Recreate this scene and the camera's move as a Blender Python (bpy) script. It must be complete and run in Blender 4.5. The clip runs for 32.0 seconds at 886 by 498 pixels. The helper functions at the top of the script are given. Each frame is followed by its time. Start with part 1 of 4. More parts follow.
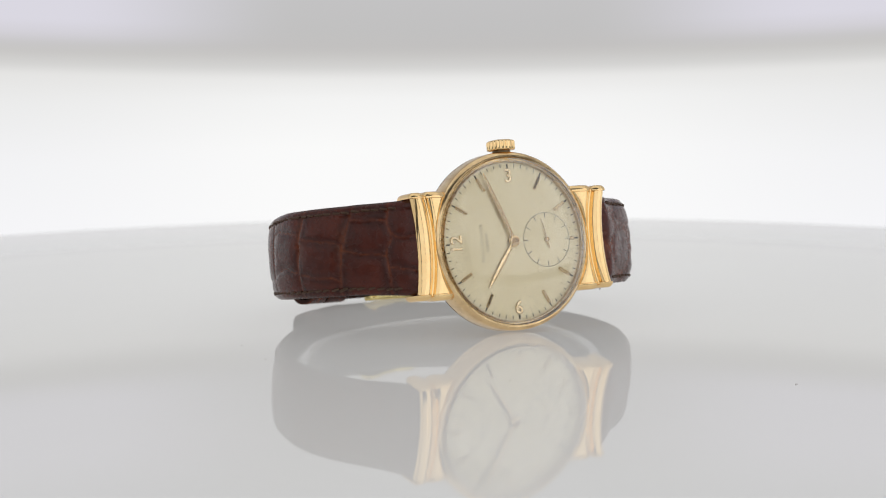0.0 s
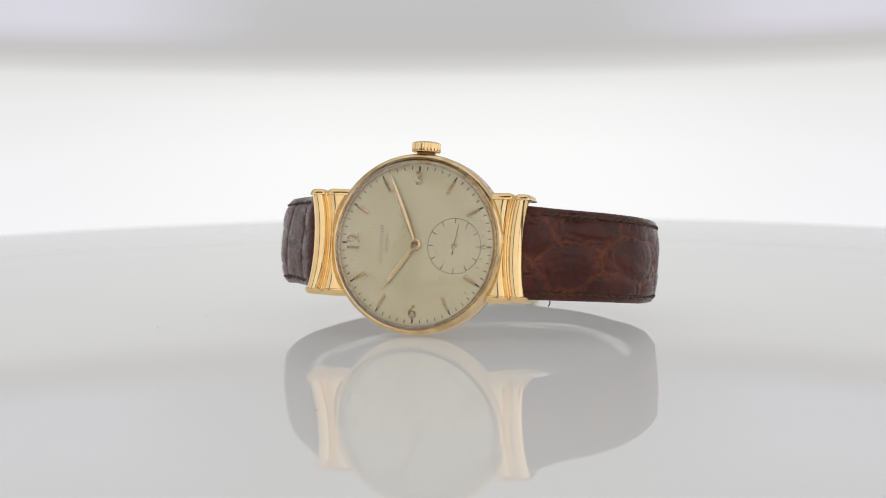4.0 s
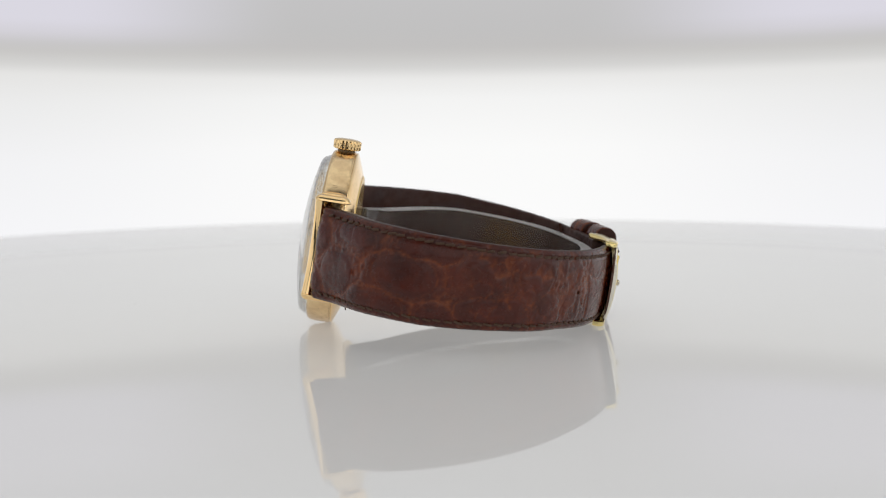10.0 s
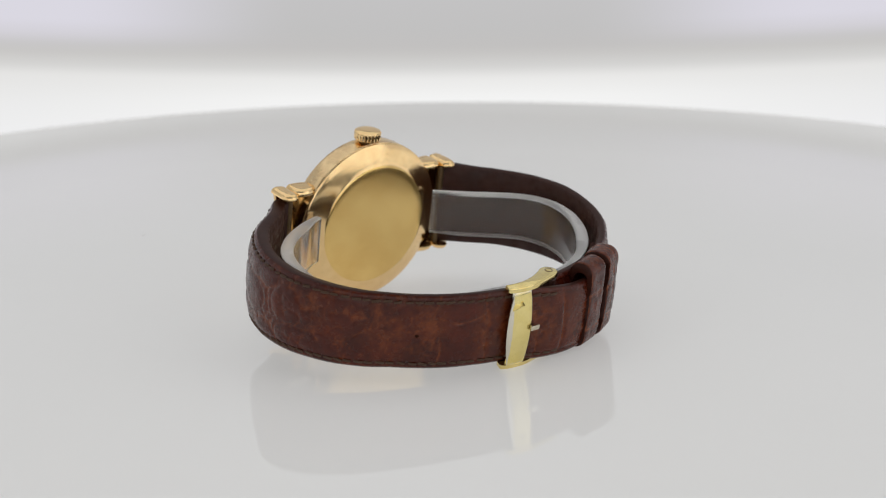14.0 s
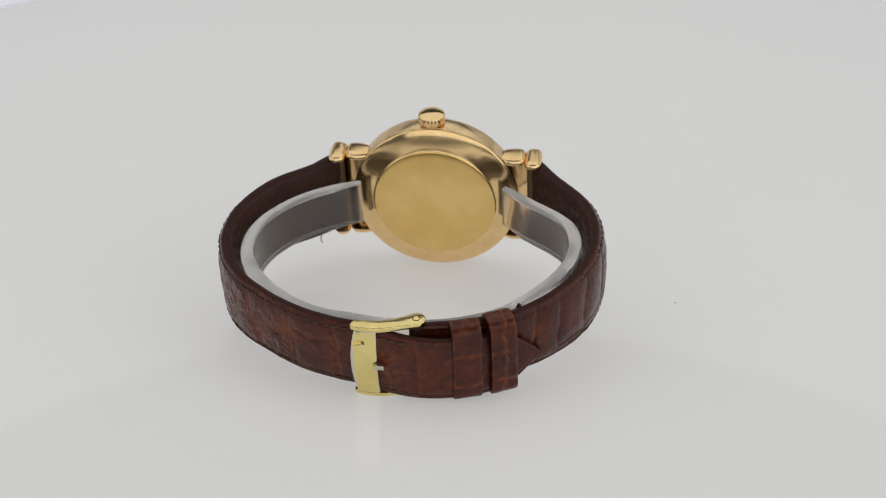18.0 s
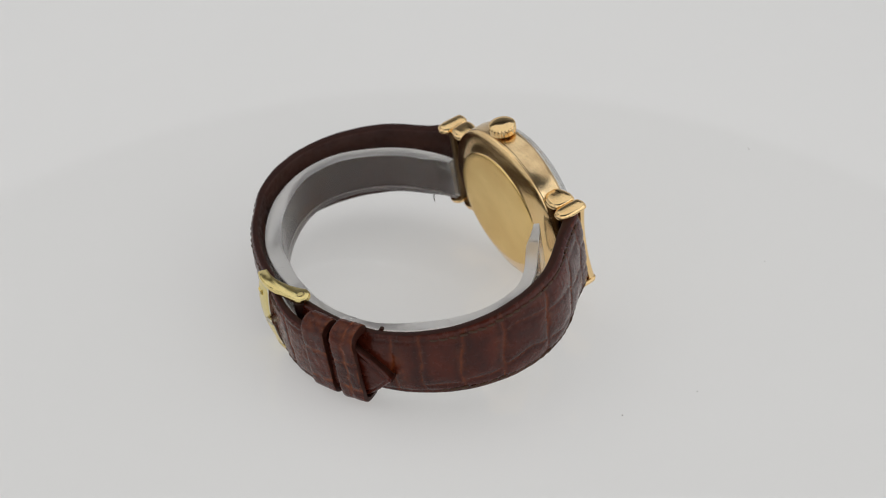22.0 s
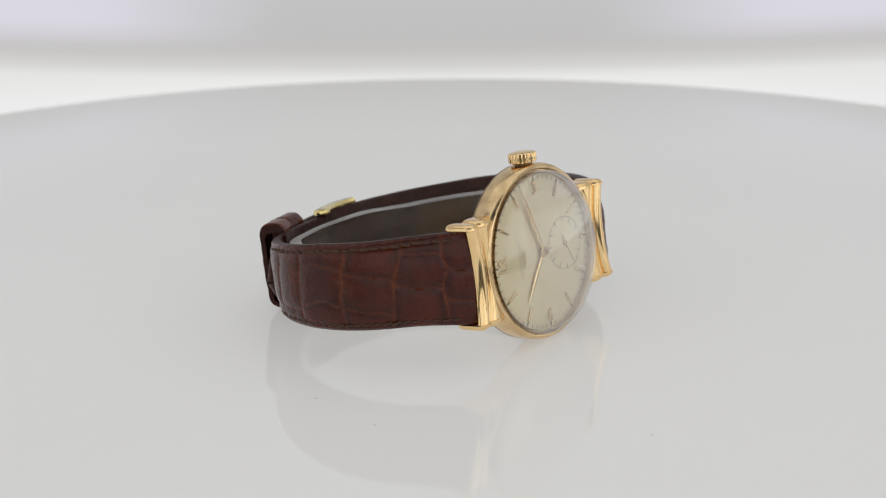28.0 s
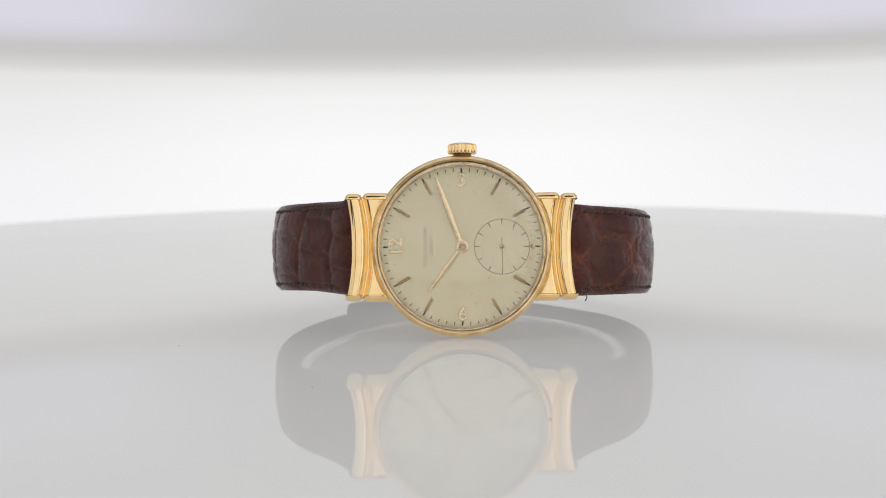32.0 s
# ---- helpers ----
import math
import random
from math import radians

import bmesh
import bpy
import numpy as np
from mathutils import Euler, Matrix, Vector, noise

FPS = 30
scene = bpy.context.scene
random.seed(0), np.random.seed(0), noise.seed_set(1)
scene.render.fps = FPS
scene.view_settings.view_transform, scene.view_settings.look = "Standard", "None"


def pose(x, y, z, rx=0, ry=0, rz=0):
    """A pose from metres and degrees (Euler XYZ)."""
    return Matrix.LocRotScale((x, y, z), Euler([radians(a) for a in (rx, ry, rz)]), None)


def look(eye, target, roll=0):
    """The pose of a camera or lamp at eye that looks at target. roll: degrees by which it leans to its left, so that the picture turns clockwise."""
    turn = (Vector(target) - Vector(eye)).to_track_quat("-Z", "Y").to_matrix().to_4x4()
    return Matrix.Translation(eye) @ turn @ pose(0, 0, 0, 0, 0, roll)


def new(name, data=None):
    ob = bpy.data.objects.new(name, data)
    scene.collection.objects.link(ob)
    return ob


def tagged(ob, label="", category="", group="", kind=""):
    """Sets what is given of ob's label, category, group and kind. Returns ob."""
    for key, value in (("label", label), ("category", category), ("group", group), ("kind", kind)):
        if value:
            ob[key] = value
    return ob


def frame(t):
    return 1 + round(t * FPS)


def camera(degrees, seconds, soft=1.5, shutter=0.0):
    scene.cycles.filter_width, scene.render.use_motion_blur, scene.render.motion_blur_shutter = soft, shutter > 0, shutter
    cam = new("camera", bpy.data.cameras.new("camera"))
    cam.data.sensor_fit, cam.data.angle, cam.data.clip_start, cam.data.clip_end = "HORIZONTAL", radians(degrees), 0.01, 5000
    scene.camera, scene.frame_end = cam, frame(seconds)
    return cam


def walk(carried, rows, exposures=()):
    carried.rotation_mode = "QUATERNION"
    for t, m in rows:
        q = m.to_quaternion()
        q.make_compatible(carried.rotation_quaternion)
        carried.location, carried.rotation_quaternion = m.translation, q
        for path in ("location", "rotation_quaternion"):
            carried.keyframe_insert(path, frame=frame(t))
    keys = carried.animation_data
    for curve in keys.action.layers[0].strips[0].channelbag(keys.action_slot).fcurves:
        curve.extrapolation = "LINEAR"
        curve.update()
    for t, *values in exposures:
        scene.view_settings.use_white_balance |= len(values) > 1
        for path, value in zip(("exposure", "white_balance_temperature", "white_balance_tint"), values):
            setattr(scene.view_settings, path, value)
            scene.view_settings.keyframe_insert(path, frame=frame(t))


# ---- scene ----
MM = 0.001

# ---------------------------------------------------------------- camera
# The lens rides on a swing arm round a pivot just above the turntable.
ARM = 0.36445
PIVOT_Z = 0.00940
# seconds, elevation of the arm in degrees
SWING = [(0, 6.95), (3.5, 6.95), (6, 6.94), (9, 6.88), (10, 6.82), (10.5, 7.1), (11, 8.38), (11.5, 9.72), (12, 11.01),
        (12.5, 12.4), (13, 13.72), (13.5, 15.1), (14, 16.63), (14.5, 18.07), (15.5, 20.95), (16.5, 23.83), (17, 25.32), (17.5, 26.96),
        (18, 28.46), (18.5, 29.97), (19, 31.45), (19.5, 32.87), (20, 34.37), (20.5, 35.27), (21, 35.35), (21.5, 35.31), (22, 34.93),
        (22.5, 34.2), (23, 32.76), (23.5, 31.17), (24, 29.87), (24.5, 28.45), (25, 27.04), (25.5, 25.59), (26.5, 22.75), (27.5, 19.93),
        (28, 18.53), (28.5, 17.15), (29, 15.77), (29.5, 14.23), (30, 12.86), (30.5, 11.6), (31, 10.3), (31.5, 9.2), (32, 8.05)]
# seconds, degrees turned by the turntable
TURN = [(0, 0), (1, -12.01), (2, -24.02), (3, -36.08), (4, -48.18), (5, -60.3), (6, -72.42), (7, -84.51), (8, -96.55),
        (9, -108.68), (10, -120.91), (11, -133.19), (12, -145.44), (13, -157.57), (14, -169.56), (15, -181.48), (16, -193.38), (17, -205.32),
        (18, -217.37), (19, -229.49), (20, -241.69), (21, -253.9), (22, -266.09), (23, -278.23), (24, -290.31), (25, -302.38), (26, -314.49),
        (27, -326.61), (28, -338.73), (29, -350.84), (30, -362.9), (31, -374.88), (32, -386.77)]


def eye_pose(el):
    a = radians(el)
    return pose(0.00076, -ARM * math.cos(a), PIVOT_Z + ARM * math.sin(a), 90 - (el - 0.72), 0, 0) @ pose(0, 0, 0, 0, 0, -0.56)


cam = camera(27.27, 32.0, soft=1.06)
cam.data.dof.use_dof = True
cam.data.dof.focus_distance = 0.343
cam.data.dof.aperture_fstop = 26
walk(cam, [(t, eye_pose(el)) for t, el in SWING], exposures=[(0, 0.0), (32, 0.0)])

# ---------------------------------------------------------------- light
world = bpy.data.worlds.new("studio_air")
scene.world = world
world.use_nodes = True
world.node_tree.nodes["Background"].inputs[0].default_value = (0.9, 0.9, 0.92, 1)
world.node_tree.nodes["Background"].inputs[1].default_value = 0.2


def softbox(name, eye, target, size_x, size_y, watts, colour=(1, 1, 1)):
    lamp = bpy.data.lights.new(name, "AREA")
    lamp.shape, lamp.size, lamp.size_y, lamp.energy, lamp.color = "RECTANGLE", size_x, size_y, watts, colour
    ob = new(name, lamp)
    ob.matrix_world = look(eye, target)
    return ob


# lamps out of view, added to suit the watch's brightness and reflections
softbox("overhead_softbox", (0, 0.52, 1.52), (0, 0.52, 0), 3.4, 2.2, 18.2)
# the box on the east side is the strongest
for az, wide, watts in ((-66, 1.5, 4.6), (0, 2.3, 8.4), (66, 1.9, 8.2)):
    softbox("front_softbox", (1.6 * math.sin(radians(az)), -1.6 * math.cos(radians(az)), 0.62), (0, 0, 0.03), wide, 1.3, watts)


# ---------------------------------------------------------------- materials
class Nodes:
    """A short way to wire a material."""

    def __init__(self, name):
        self.mat = bpy.data.materials.new(name)
        self.mat.use_nodes = True
        self.tree = self.mat.node_tree
        self.shader = self.tree.nodes["Principled BSDF"]
        self.out = self.tree.nodes["Material Output"]

    def add(self, kind, **values):
        node = self.tree.nodes.new(kind)
        for key, value in values.items():
            node.inputs[key.replace("_", " ")].default_value = value
        return node

    def link(self, a, b):
        self.tree.links.new(a, b)

    def coords(self, scale=1.0):
        tc = self.add("ShaderNodeTexCoord")
        mp = self.add("ShaderNodeMapping")
        mp.inputs["Scale"].default_value = (scale, scale, scale) if not isinstance(scale, tuple) else scale
        self.link(tc.outputs["Object"], mp.inputs["Vector"])
        return mp.outputs["Vector"]

    def noise(self, scale, detail=4.0, rough=0.55, stretch=1.0):
        n = self.add("ShaderNodeTexNoise", Scale=scale, Detail=detail, Roughness=rough)
        self.link(self.coords(stretch), n.inputs["Vector"])
        return n.outputs["Fac"]

    def ramp(self, fac, stops):
        r = self.add("ShaderNodeValToRGB")
        els = r.color_ramp.elements
        while len(els) < len(stops):
            els.new(0.5)
        for el, (pos, col) in zip(els, stops):
            el.position = pos
            el.color = (*col, 1) if len(col) == 3 else col
        self.link(fac, r.inputs["Fac"])
        return r.outputs["Color"]

    def mix(self, fac, a, b, mode="MIX"):
        m = self.add("ShaderNodeMix")
        m.data_type, m.blend_type = "RGBA", mode
        for value, slot in ((fac, m.inputs["Factor"]), (a, m.inputs[6]), (b, m.inputs[7])):
            if isinstance(value, (int, float)):
                slot.default_value = value
            elif isinstance(value, tuple):
                slot.default_value = (*value, 1)
            else:
                self.link(value, slot)
        return m.outputs[2]

    def to(self, socket, value):
        if isinstance(value, (int, float)):
            self.shader.inputs[socket].default_value = value
        elif isinstance(value, tuple):
            self.shader.inputs[socket].default_value = (*value, 1)
        else:
            self.link(value, self.shader.inputs[socket])

    def bump(self, height, strength, distance):
        b = self.add("ShaderNodeBump", Strength=strength, Distance=distance)
        self.link(height, b.inputs["Height"])
        self.link(b.outputs["Normal"], self.shader.inputs["Normal"])


def gold(name, colour, dark, rough=0.12, brushed=0.0, scale=900.0, vary=0.45):
    m = Nodes(name)
    m.to("Metallic", 1.0)
    m.to("Base Color", m.ramp(m.noise(scale * 0.35, 5), [(0.3, dark), (0.62, colour)]))
    if vary:
        m.to("Roughness", m.ramp(m.noise(scale, 5), [(0.3, (rough * (1 - vary * 0.7),) * 3), (0.75, (rough * (1 + vary),) * 3)]))
    else:
        m.to("Roughness", rough)
        return m.mat
    if brushed:
        m.bump(m.noise(scale * 2, 3, 0.6, (1.0, 0.06, 1.0)), brushed, 0.00004)
    else:
        m.bump(m.noise(scale * 0.25, 3), 0.05, 0.0001)
    return m.mat


def plain(name, colour, rough=0.5, metal=0.0, vary=0.15, scale=1500.0, gloss=0.5):
    m = Nodes(name)
    lo = tuple(c * (1 - vary) for c in colour)
    m.to("Base Color", m.ramp(m.noise(scale), [(0.3, lo), (0.7, colour)]))
    m.to("Roughness", rough)
    m.to("Specular IOR Level", gloss)
    m.to("Metallic", metal)
    return m.mat


def leather(name, dark, mid, crease, rough=0.34):
    """Alligator hide: dark-rimmed scales, worn furrows and rubbed patches."""
    m = Nodes(name)

    def layer(key):
        att = m.add("ShaderNodeAttribute")
        att.attribute_name = key
        return att.outputs["Color"]

    patches = m.noise(130.0, 4, 0.6)
    fine = m.noise(1500.0, 5, 0.65)
    base = m.mix(m.ramp(patches, [(0.36, (0, 0, 0)), (0.64, (1, 1, 1))]), dark, mid)
    base = m.mix(m.ramp(fine, [(0.35, (0, 0, 0)), (0.8, (0.4,) * 3)]), base, mid)
    rim = m.mix(1.0, m.ramp(m.noise(300.0, 3), [(0.3, (0.2,) * 3), (0.6, (0.65,) * 3)]), layer("rim"), "MULTIPLY")
    base = m.mix(rim, base, tuple(c * 0.62 for c in dark))
    rubbed = m.mix(1.0, m.ramp(m.noise(650.0, 5, 0.7), [(0.40, (0.0,) * 3), (0.66, (0.6,) * 3)]), layer("rub"), "MULTIPLY")
    base = m.mix(rubbed, base, crease)
    worn = m.mix(1.0, m.ramp(m.noise(620.0, 6, 0.65), [(0.38, (0.08,) * 3), (0.64, (0.95,) * 3)]), layer("furrow"), "MULTIPLY")
    m.to("Base Color", m.mix(worn, base, crease))
    m.to("Roughness", m.ramp(m.noise(700.0, 5), [(0.3, (rough * 0.7,) * 3), (0.7, (rough * 1.6,) * 3)]))
    m.to("Specular IOR Level", 0.29)
    grain = m.mix(0.5, m.noise(2400.0, 4, 0.65), m.noise(900.0, 4, 0.6, (1.0, 0.35, 1.0)))
    m.bump(grain, 0.38, 0.0002)
    return m.mat


GOLD = gold("polished_yellow_gold", (0.93, 0.675, 0.35), (0.88, 0.61, 0.29), 0.075)
GOLD_BAND = gold("worn_rose_gold", (0.82, 0.615, 0.35), (0.62, 0.43, 0.225), 0.2)
GOLD_BACK = gold("satin_gold_back", (0.90, 0.635, 0.245), (0.80, 0.53, 0.18), 0.27, 0.0, 300.0, 0.0)
GOLD_PALE = gold("pale_gold_plate", (0.84, 0.70, 0.32), (0.74, 0.58, 0.22), 0.17)
ROSE = gold("rose_gold_hand", (0.80, 0.625, 0.41), (0.70, 0.52, 0.32), 0.2)
BATON = gold("aged_gold_marker", (0.78, 0.63, 0.42), (0.62, 0.48, 0.31), 0.18)
EMBLEM = gold("bright_raised_gold", (0.95, 0.76, 0.27), (0.88, 0.68, 0.22), 0.36)
GOLD_SOFT = gold("hazy_yellow_gold", (0.92, 0.665, 0.34), (0.86, 0.59, 0.28), 0.15)
STEEL = plain("pale_steel_pin", (0.64, 0.58, 0.45), 0.2, 1.0)
HIDE = leather("brown_alligator_hide", (0.036, 0.0056, 0.003), (0.084, 0.0123, 0.0045), (0.25, 0.064, 0.0145), 0.21)
HIDE_PLAIN = leather("brown_calf_lining", (0.026, 0.0085, 0.0058), (0.044, 0.014, 0.0085), (0.16, 0.05, 0.02), 0.5)
HIDE_EDGE = plain("dyed_leather_edge", (0.040, 0.0105, 0.006), 0.4, 0.0, 0.4, 900.0, 0.15)
HOLE = plain("hole_shade_brown", (0.028, 0.010, 0.006), 1.0, gloss=0.0)
THREAD = plain("olive_brown_thread", (0.075, 0.034, 0.0145), 0.75, 0.0, 0.45, 3000.0)
def worn_plate():
    """Gold plating rubbed through to pale metal along the rim."""
    m = Nodes("rubbed_gold_plate")
    att = m.add("ShaderNodeAttribute")
    att.attribute_name = "wear"
    edge = m.mix(0.22, att.outputs["Color"], m.noise(900.0, 5, 0.6))
    m.to("Metallic", 1.0)
    m.to("Base Color", m.mix(m.ramp(edge, [(0.40, (0, 0, 0)), (0.56, (1, 1, 1))]), m.ramp(m.noise(300.0, 4), [(0.3, (0.76, 0.62, 0.22)), (0.7, (0.84, 0.71, 0.31))]), (0.70, 0.66, 0.56)))
    m.to("Roughness", m.ramp(m.noise(1200.0, 5), [(0.3, (0.13,) * 3), (0.7, (0.26,) * 3)]))
    return m.mat


PLATE = worn_plate()
INK = plain("black_dial_ink", (0.03, 0.026, 0.02), 0.5)
INK_SOFT = plain("grey_brown_print", (0.20, 0.17, 0.12), 0.6)
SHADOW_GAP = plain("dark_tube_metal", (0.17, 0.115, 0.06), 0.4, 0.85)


def dial_material():
    m = Nodes("champagne_dial")
    cloud = m.ramp(m.noise(160.0, 5, 0.6), [(0.3, (0.69, 0.595, 0.38)), (0.7, (0.765, 0.675, 0.47))])
    spots = m.add("ShaderNodeTexVoronoi", Scale=900.0)
    m.link(m.coords(), spots.inputs["Vector"])
    few = m.ramp(m.noise(240.0, 2), [(0.43, (0, 0, 0)), (0.50, (1, 1, 1))])
    dot = m.ramp(spots.outputs["Distance"], [(0.08, (1, 1, 1)), (0.14, (0, 0, 0))])
    fac = m.mix(1.0, dot, few, "MULTIPLY")
    tone = m.mix(fac, cloud, (0.30, 0.20, 0.07))
    # fine brown freckles that gather towards the rim
    tc = m.add("ShaderNodeTexCoord")
    far = m.add("ShaderNodeVectorMath")
    far.operation = "LENGTH"
    m.link(tc.outputs["Object"], far.inputs[0])
    ring = m.add("ShaderNodeMapRange")
    ring.inputs["From Min"].default_value, ring.inputs["From Max"].default_value = 0.007, 0.0152
    ring.inputs["To Min"].default_value, ring.inputs["To Max"].default_value = 0.15, 0.8
    m.link(far.outputs["Value"], ring.inputs["Value"])
    freckles = m.mix(1.0, m.ramp(m.noise(3400.0, 3, 0.6), [(0.56, (0, 0, 0)), (0.70, (1, 1, 1))]), m.ramp(m.noise(330.0, 4), [(0.40, (0.15,) * 3), (0.62, (1, 1, 1))]), "MULTIPLY")
    m.to("Base Color", m.mix(m.mix(1.0, freckles, ring.outputs["Result"], "MULTIPLY"), tone, (0.36, 0.27, 0.12)))
    m.to("Roughness", 0.40)
    m.to("Metallic", 0.5)
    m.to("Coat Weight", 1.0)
    m.to("Coat Roughness", 0.28)
    m.bump(m.noise(3000.0, 3), 0.05, 0.0001)
    return m.mat


def crystal_material():
    """Thin clear acrylic, glossier the flatter it is seen; fine scratches soften what it mirrors."""
    m = Nodes("acrylic_crystal")
    m.tree.nodes.remove(m.shader)
    clear = m.add("ShaderNodeBsdfTransparent", Color=(0.985, 0.985, 0.975, 1))
    gloss = m.add("ShaderNodeBsdfGlossy", Roughness=0.07)
    slope = m.add("ShaderNodeLayerWeight", Blend=0.5)
    steep = m.add("ShaderNodeMath")
    steep.operation = "POWER"
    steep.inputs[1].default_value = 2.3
    m.link(slope.outputs["Facing"], steep.inputs[0])
    share = m.add("ShaderNodeMapRange")
    share.inputs["To Min"].default_value = 0.03
    m.link(steep.outputs["Value"], share.inputs["Value"])
    both = m.add("ShaderNodeMixShader")
    bump = m.add("ShaderNodeBump", Strength=0.03, Distance=0.0003)
    m.link(m.noise(60.0, 2), bump.inputs["Height"])
    m.link(bump.outputs["Normal"], gloss.inputs["Normal"])
    m.link(share.outputs["Result"], both.inputs["Fac"])
    m.link(clear.outputs["BSDF"], both.inputs[1])
    m.link(gloss.outputs["BSDF"], both.inputs[2])
    m.link(both.outputs["Shader"], m.out.inputs["Surface"])
    return m.mat


def cuff_material(name, milk, rough, tint):
    m = Nodes(name)
    m.to("Base Color", tint)
    m.to("Transmission Weight", 1.0 - milk)
    m.to("IOR", 1.45)
    m.to("Specular IOR Level", 0.5)
    m.to("Roughness", rough)
    m.bump(m.noise(90.0, 2), 0.04, 0.0004)
    return m.mat


def acrylic_table():
    """White acrylic with a clear gloss on top; its own even glow stands in for light from below."""
    m = Nodes("white_acrylic_disc")
    m.tree.nodes.remove(m.shader)
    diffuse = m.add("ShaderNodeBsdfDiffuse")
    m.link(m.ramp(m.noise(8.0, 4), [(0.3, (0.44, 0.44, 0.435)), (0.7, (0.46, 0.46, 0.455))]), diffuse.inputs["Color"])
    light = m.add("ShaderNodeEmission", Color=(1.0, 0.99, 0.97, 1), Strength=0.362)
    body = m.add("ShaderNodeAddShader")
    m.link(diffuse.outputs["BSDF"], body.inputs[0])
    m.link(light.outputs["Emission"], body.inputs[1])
    gloss = m.add("ShaderNodeBsdfGlossy")
    gloss.inputs["Roughness"].default_value = 0.025
    fresnel = m.add("ShaderNodeFresnel", IOR=1.5)
    both = m.add("ShaderNodeMixShader")
    m.link(fresnel.outputs["Fac"], both.inputs["Fac"])
    m.link(body.outputs["Shader"], both.inputs[1])
    m.link(gloss.outputs["BSDF"], both.inputs[2])
    m.link(both.outputs["Shader"], m.out.inputs["Surface"])
    return m.mat


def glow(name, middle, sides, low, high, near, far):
    """A backlit diffuser with shading put into its glow, along its height and from its middle towards both ends."""
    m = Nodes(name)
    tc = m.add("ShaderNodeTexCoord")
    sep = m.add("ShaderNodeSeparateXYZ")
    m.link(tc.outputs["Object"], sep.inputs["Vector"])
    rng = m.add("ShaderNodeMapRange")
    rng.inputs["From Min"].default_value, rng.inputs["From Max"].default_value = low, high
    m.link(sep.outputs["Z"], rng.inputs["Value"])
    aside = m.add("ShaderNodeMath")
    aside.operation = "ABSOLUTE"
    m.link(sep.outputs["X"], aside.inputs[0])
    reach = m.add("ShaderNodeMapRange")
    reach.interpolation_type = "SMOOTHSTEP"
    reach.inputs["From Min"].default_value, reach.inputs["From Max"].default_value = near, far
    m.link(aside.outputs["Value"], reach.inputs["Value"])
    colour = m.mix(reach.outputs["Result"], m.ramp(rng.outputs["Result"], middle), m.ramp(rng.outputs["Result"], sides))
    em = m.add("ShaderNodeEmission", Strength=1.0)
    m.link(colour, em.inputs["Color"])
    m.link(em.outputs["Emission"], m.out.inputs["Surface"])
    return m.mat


DIAL = dial_material()
CRYSTAL = crystal_material()
CUFF = cuff_material("clear_frosted_plastic", 0.02, 0.13, (0.88, 0.82, 0.77))
CUFF_EDGE = cuff_material("sanded_plastic_edge", 0.18, 0.3, (0.93, 0.92, 0.91))
CUFF_END = cuff_material("hazy_plastic_end", 0.07, 0.25, (0.92, 0.88, 0.84))
TABLE = acrylic_table()
WALL = plain("white_studio_paint", (0.72, 0.72, 0.73), 0.9, 0.0, 0.04, 6.0)
FLOOR = plain("grey_studio_floor", (0.35, 0.35, 0.35), 0.8, 0.0, 0.15, 9.0)
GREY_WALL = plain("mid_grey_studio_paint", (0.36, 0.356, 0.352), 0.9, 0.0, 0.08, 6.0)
# darkened for the west wall and ceiling, to leave dark reflections in gold
DARK_WALL = plain("dimming_shell_grey", (0.15, 0.147, 0.144), 0.9, 0.0, 0.08, 6.0)
DUST = plain("brown_dust", (0.12, 0.09, 0.06), 0.9)


# ---------------------------------------------------------------- mesh helpers (millimetres)
def smooth_mesh(name, bm, materials, angle=35):
    bmesh.ops.scale(bm, vec=(MM, MM, MM), verts=bm.verts)
    bmesh.ops.recalc_face_normals(bm, faces=bm.faces)
    sharp = radians(angle)
    for f in bm.faces:
        f.smooth = True
    for e in bm.edges:
        if len(e.link_faces) == 2 and e.calc_face_angle(0) > sharp:
            e.smooth = False
    me = bpy.data.meshes.new(name)
    bm.to_mesh(me)
    bm.free()
    for m in materials if isinstance(materials, (list, tuple)) else [materials]:
        me.materials.append(m)
    return me


def part(name, bm, material, parent, label="", at=None, angle=35):
    """Links bm as one mesh under parent."""
    ob = new(name, smooth_mesh(name, bm, material, angle))
    ob.parent = parent
    if at is not None:
        ob.matrix_basis = at
    if label:
        ob["label"] = label
    return ob


def lathe(profile, seg=96, close=False):
    """Turns (r, z) points round the z axis."""
    bm = bmesh.new()
    rings = []
    for r, z in profile:
        if r < 1e-6:
            rings.append([bm.verts.new((0, 0, z))])
        else:
            rings.append([bm.verts.new((r * math.cos(2 * math.pi * i / seg), r * math.sin(2 * math.pi * i / seg), z)) for i in range(seg)])
    pairs = list(zip(rings, rings[1:]))
    if close:
        pairs.append((rings[-1], rings[0]))
    for a, b in pairs:
        for i in range(seg):
            j = (i + 1) % seg
            if len(a) == 1 and len(b) == 1:
                continue
            if len(a) == 1:
                bm.faces.new((a[0], b[j], b[i]))
            elif len(b) == 1:
                bm.faces.new((a[i], a[j], b[0]))
            else:
                bm.faces.new((a[i], a[j], b[j], b[i]))
    return bm


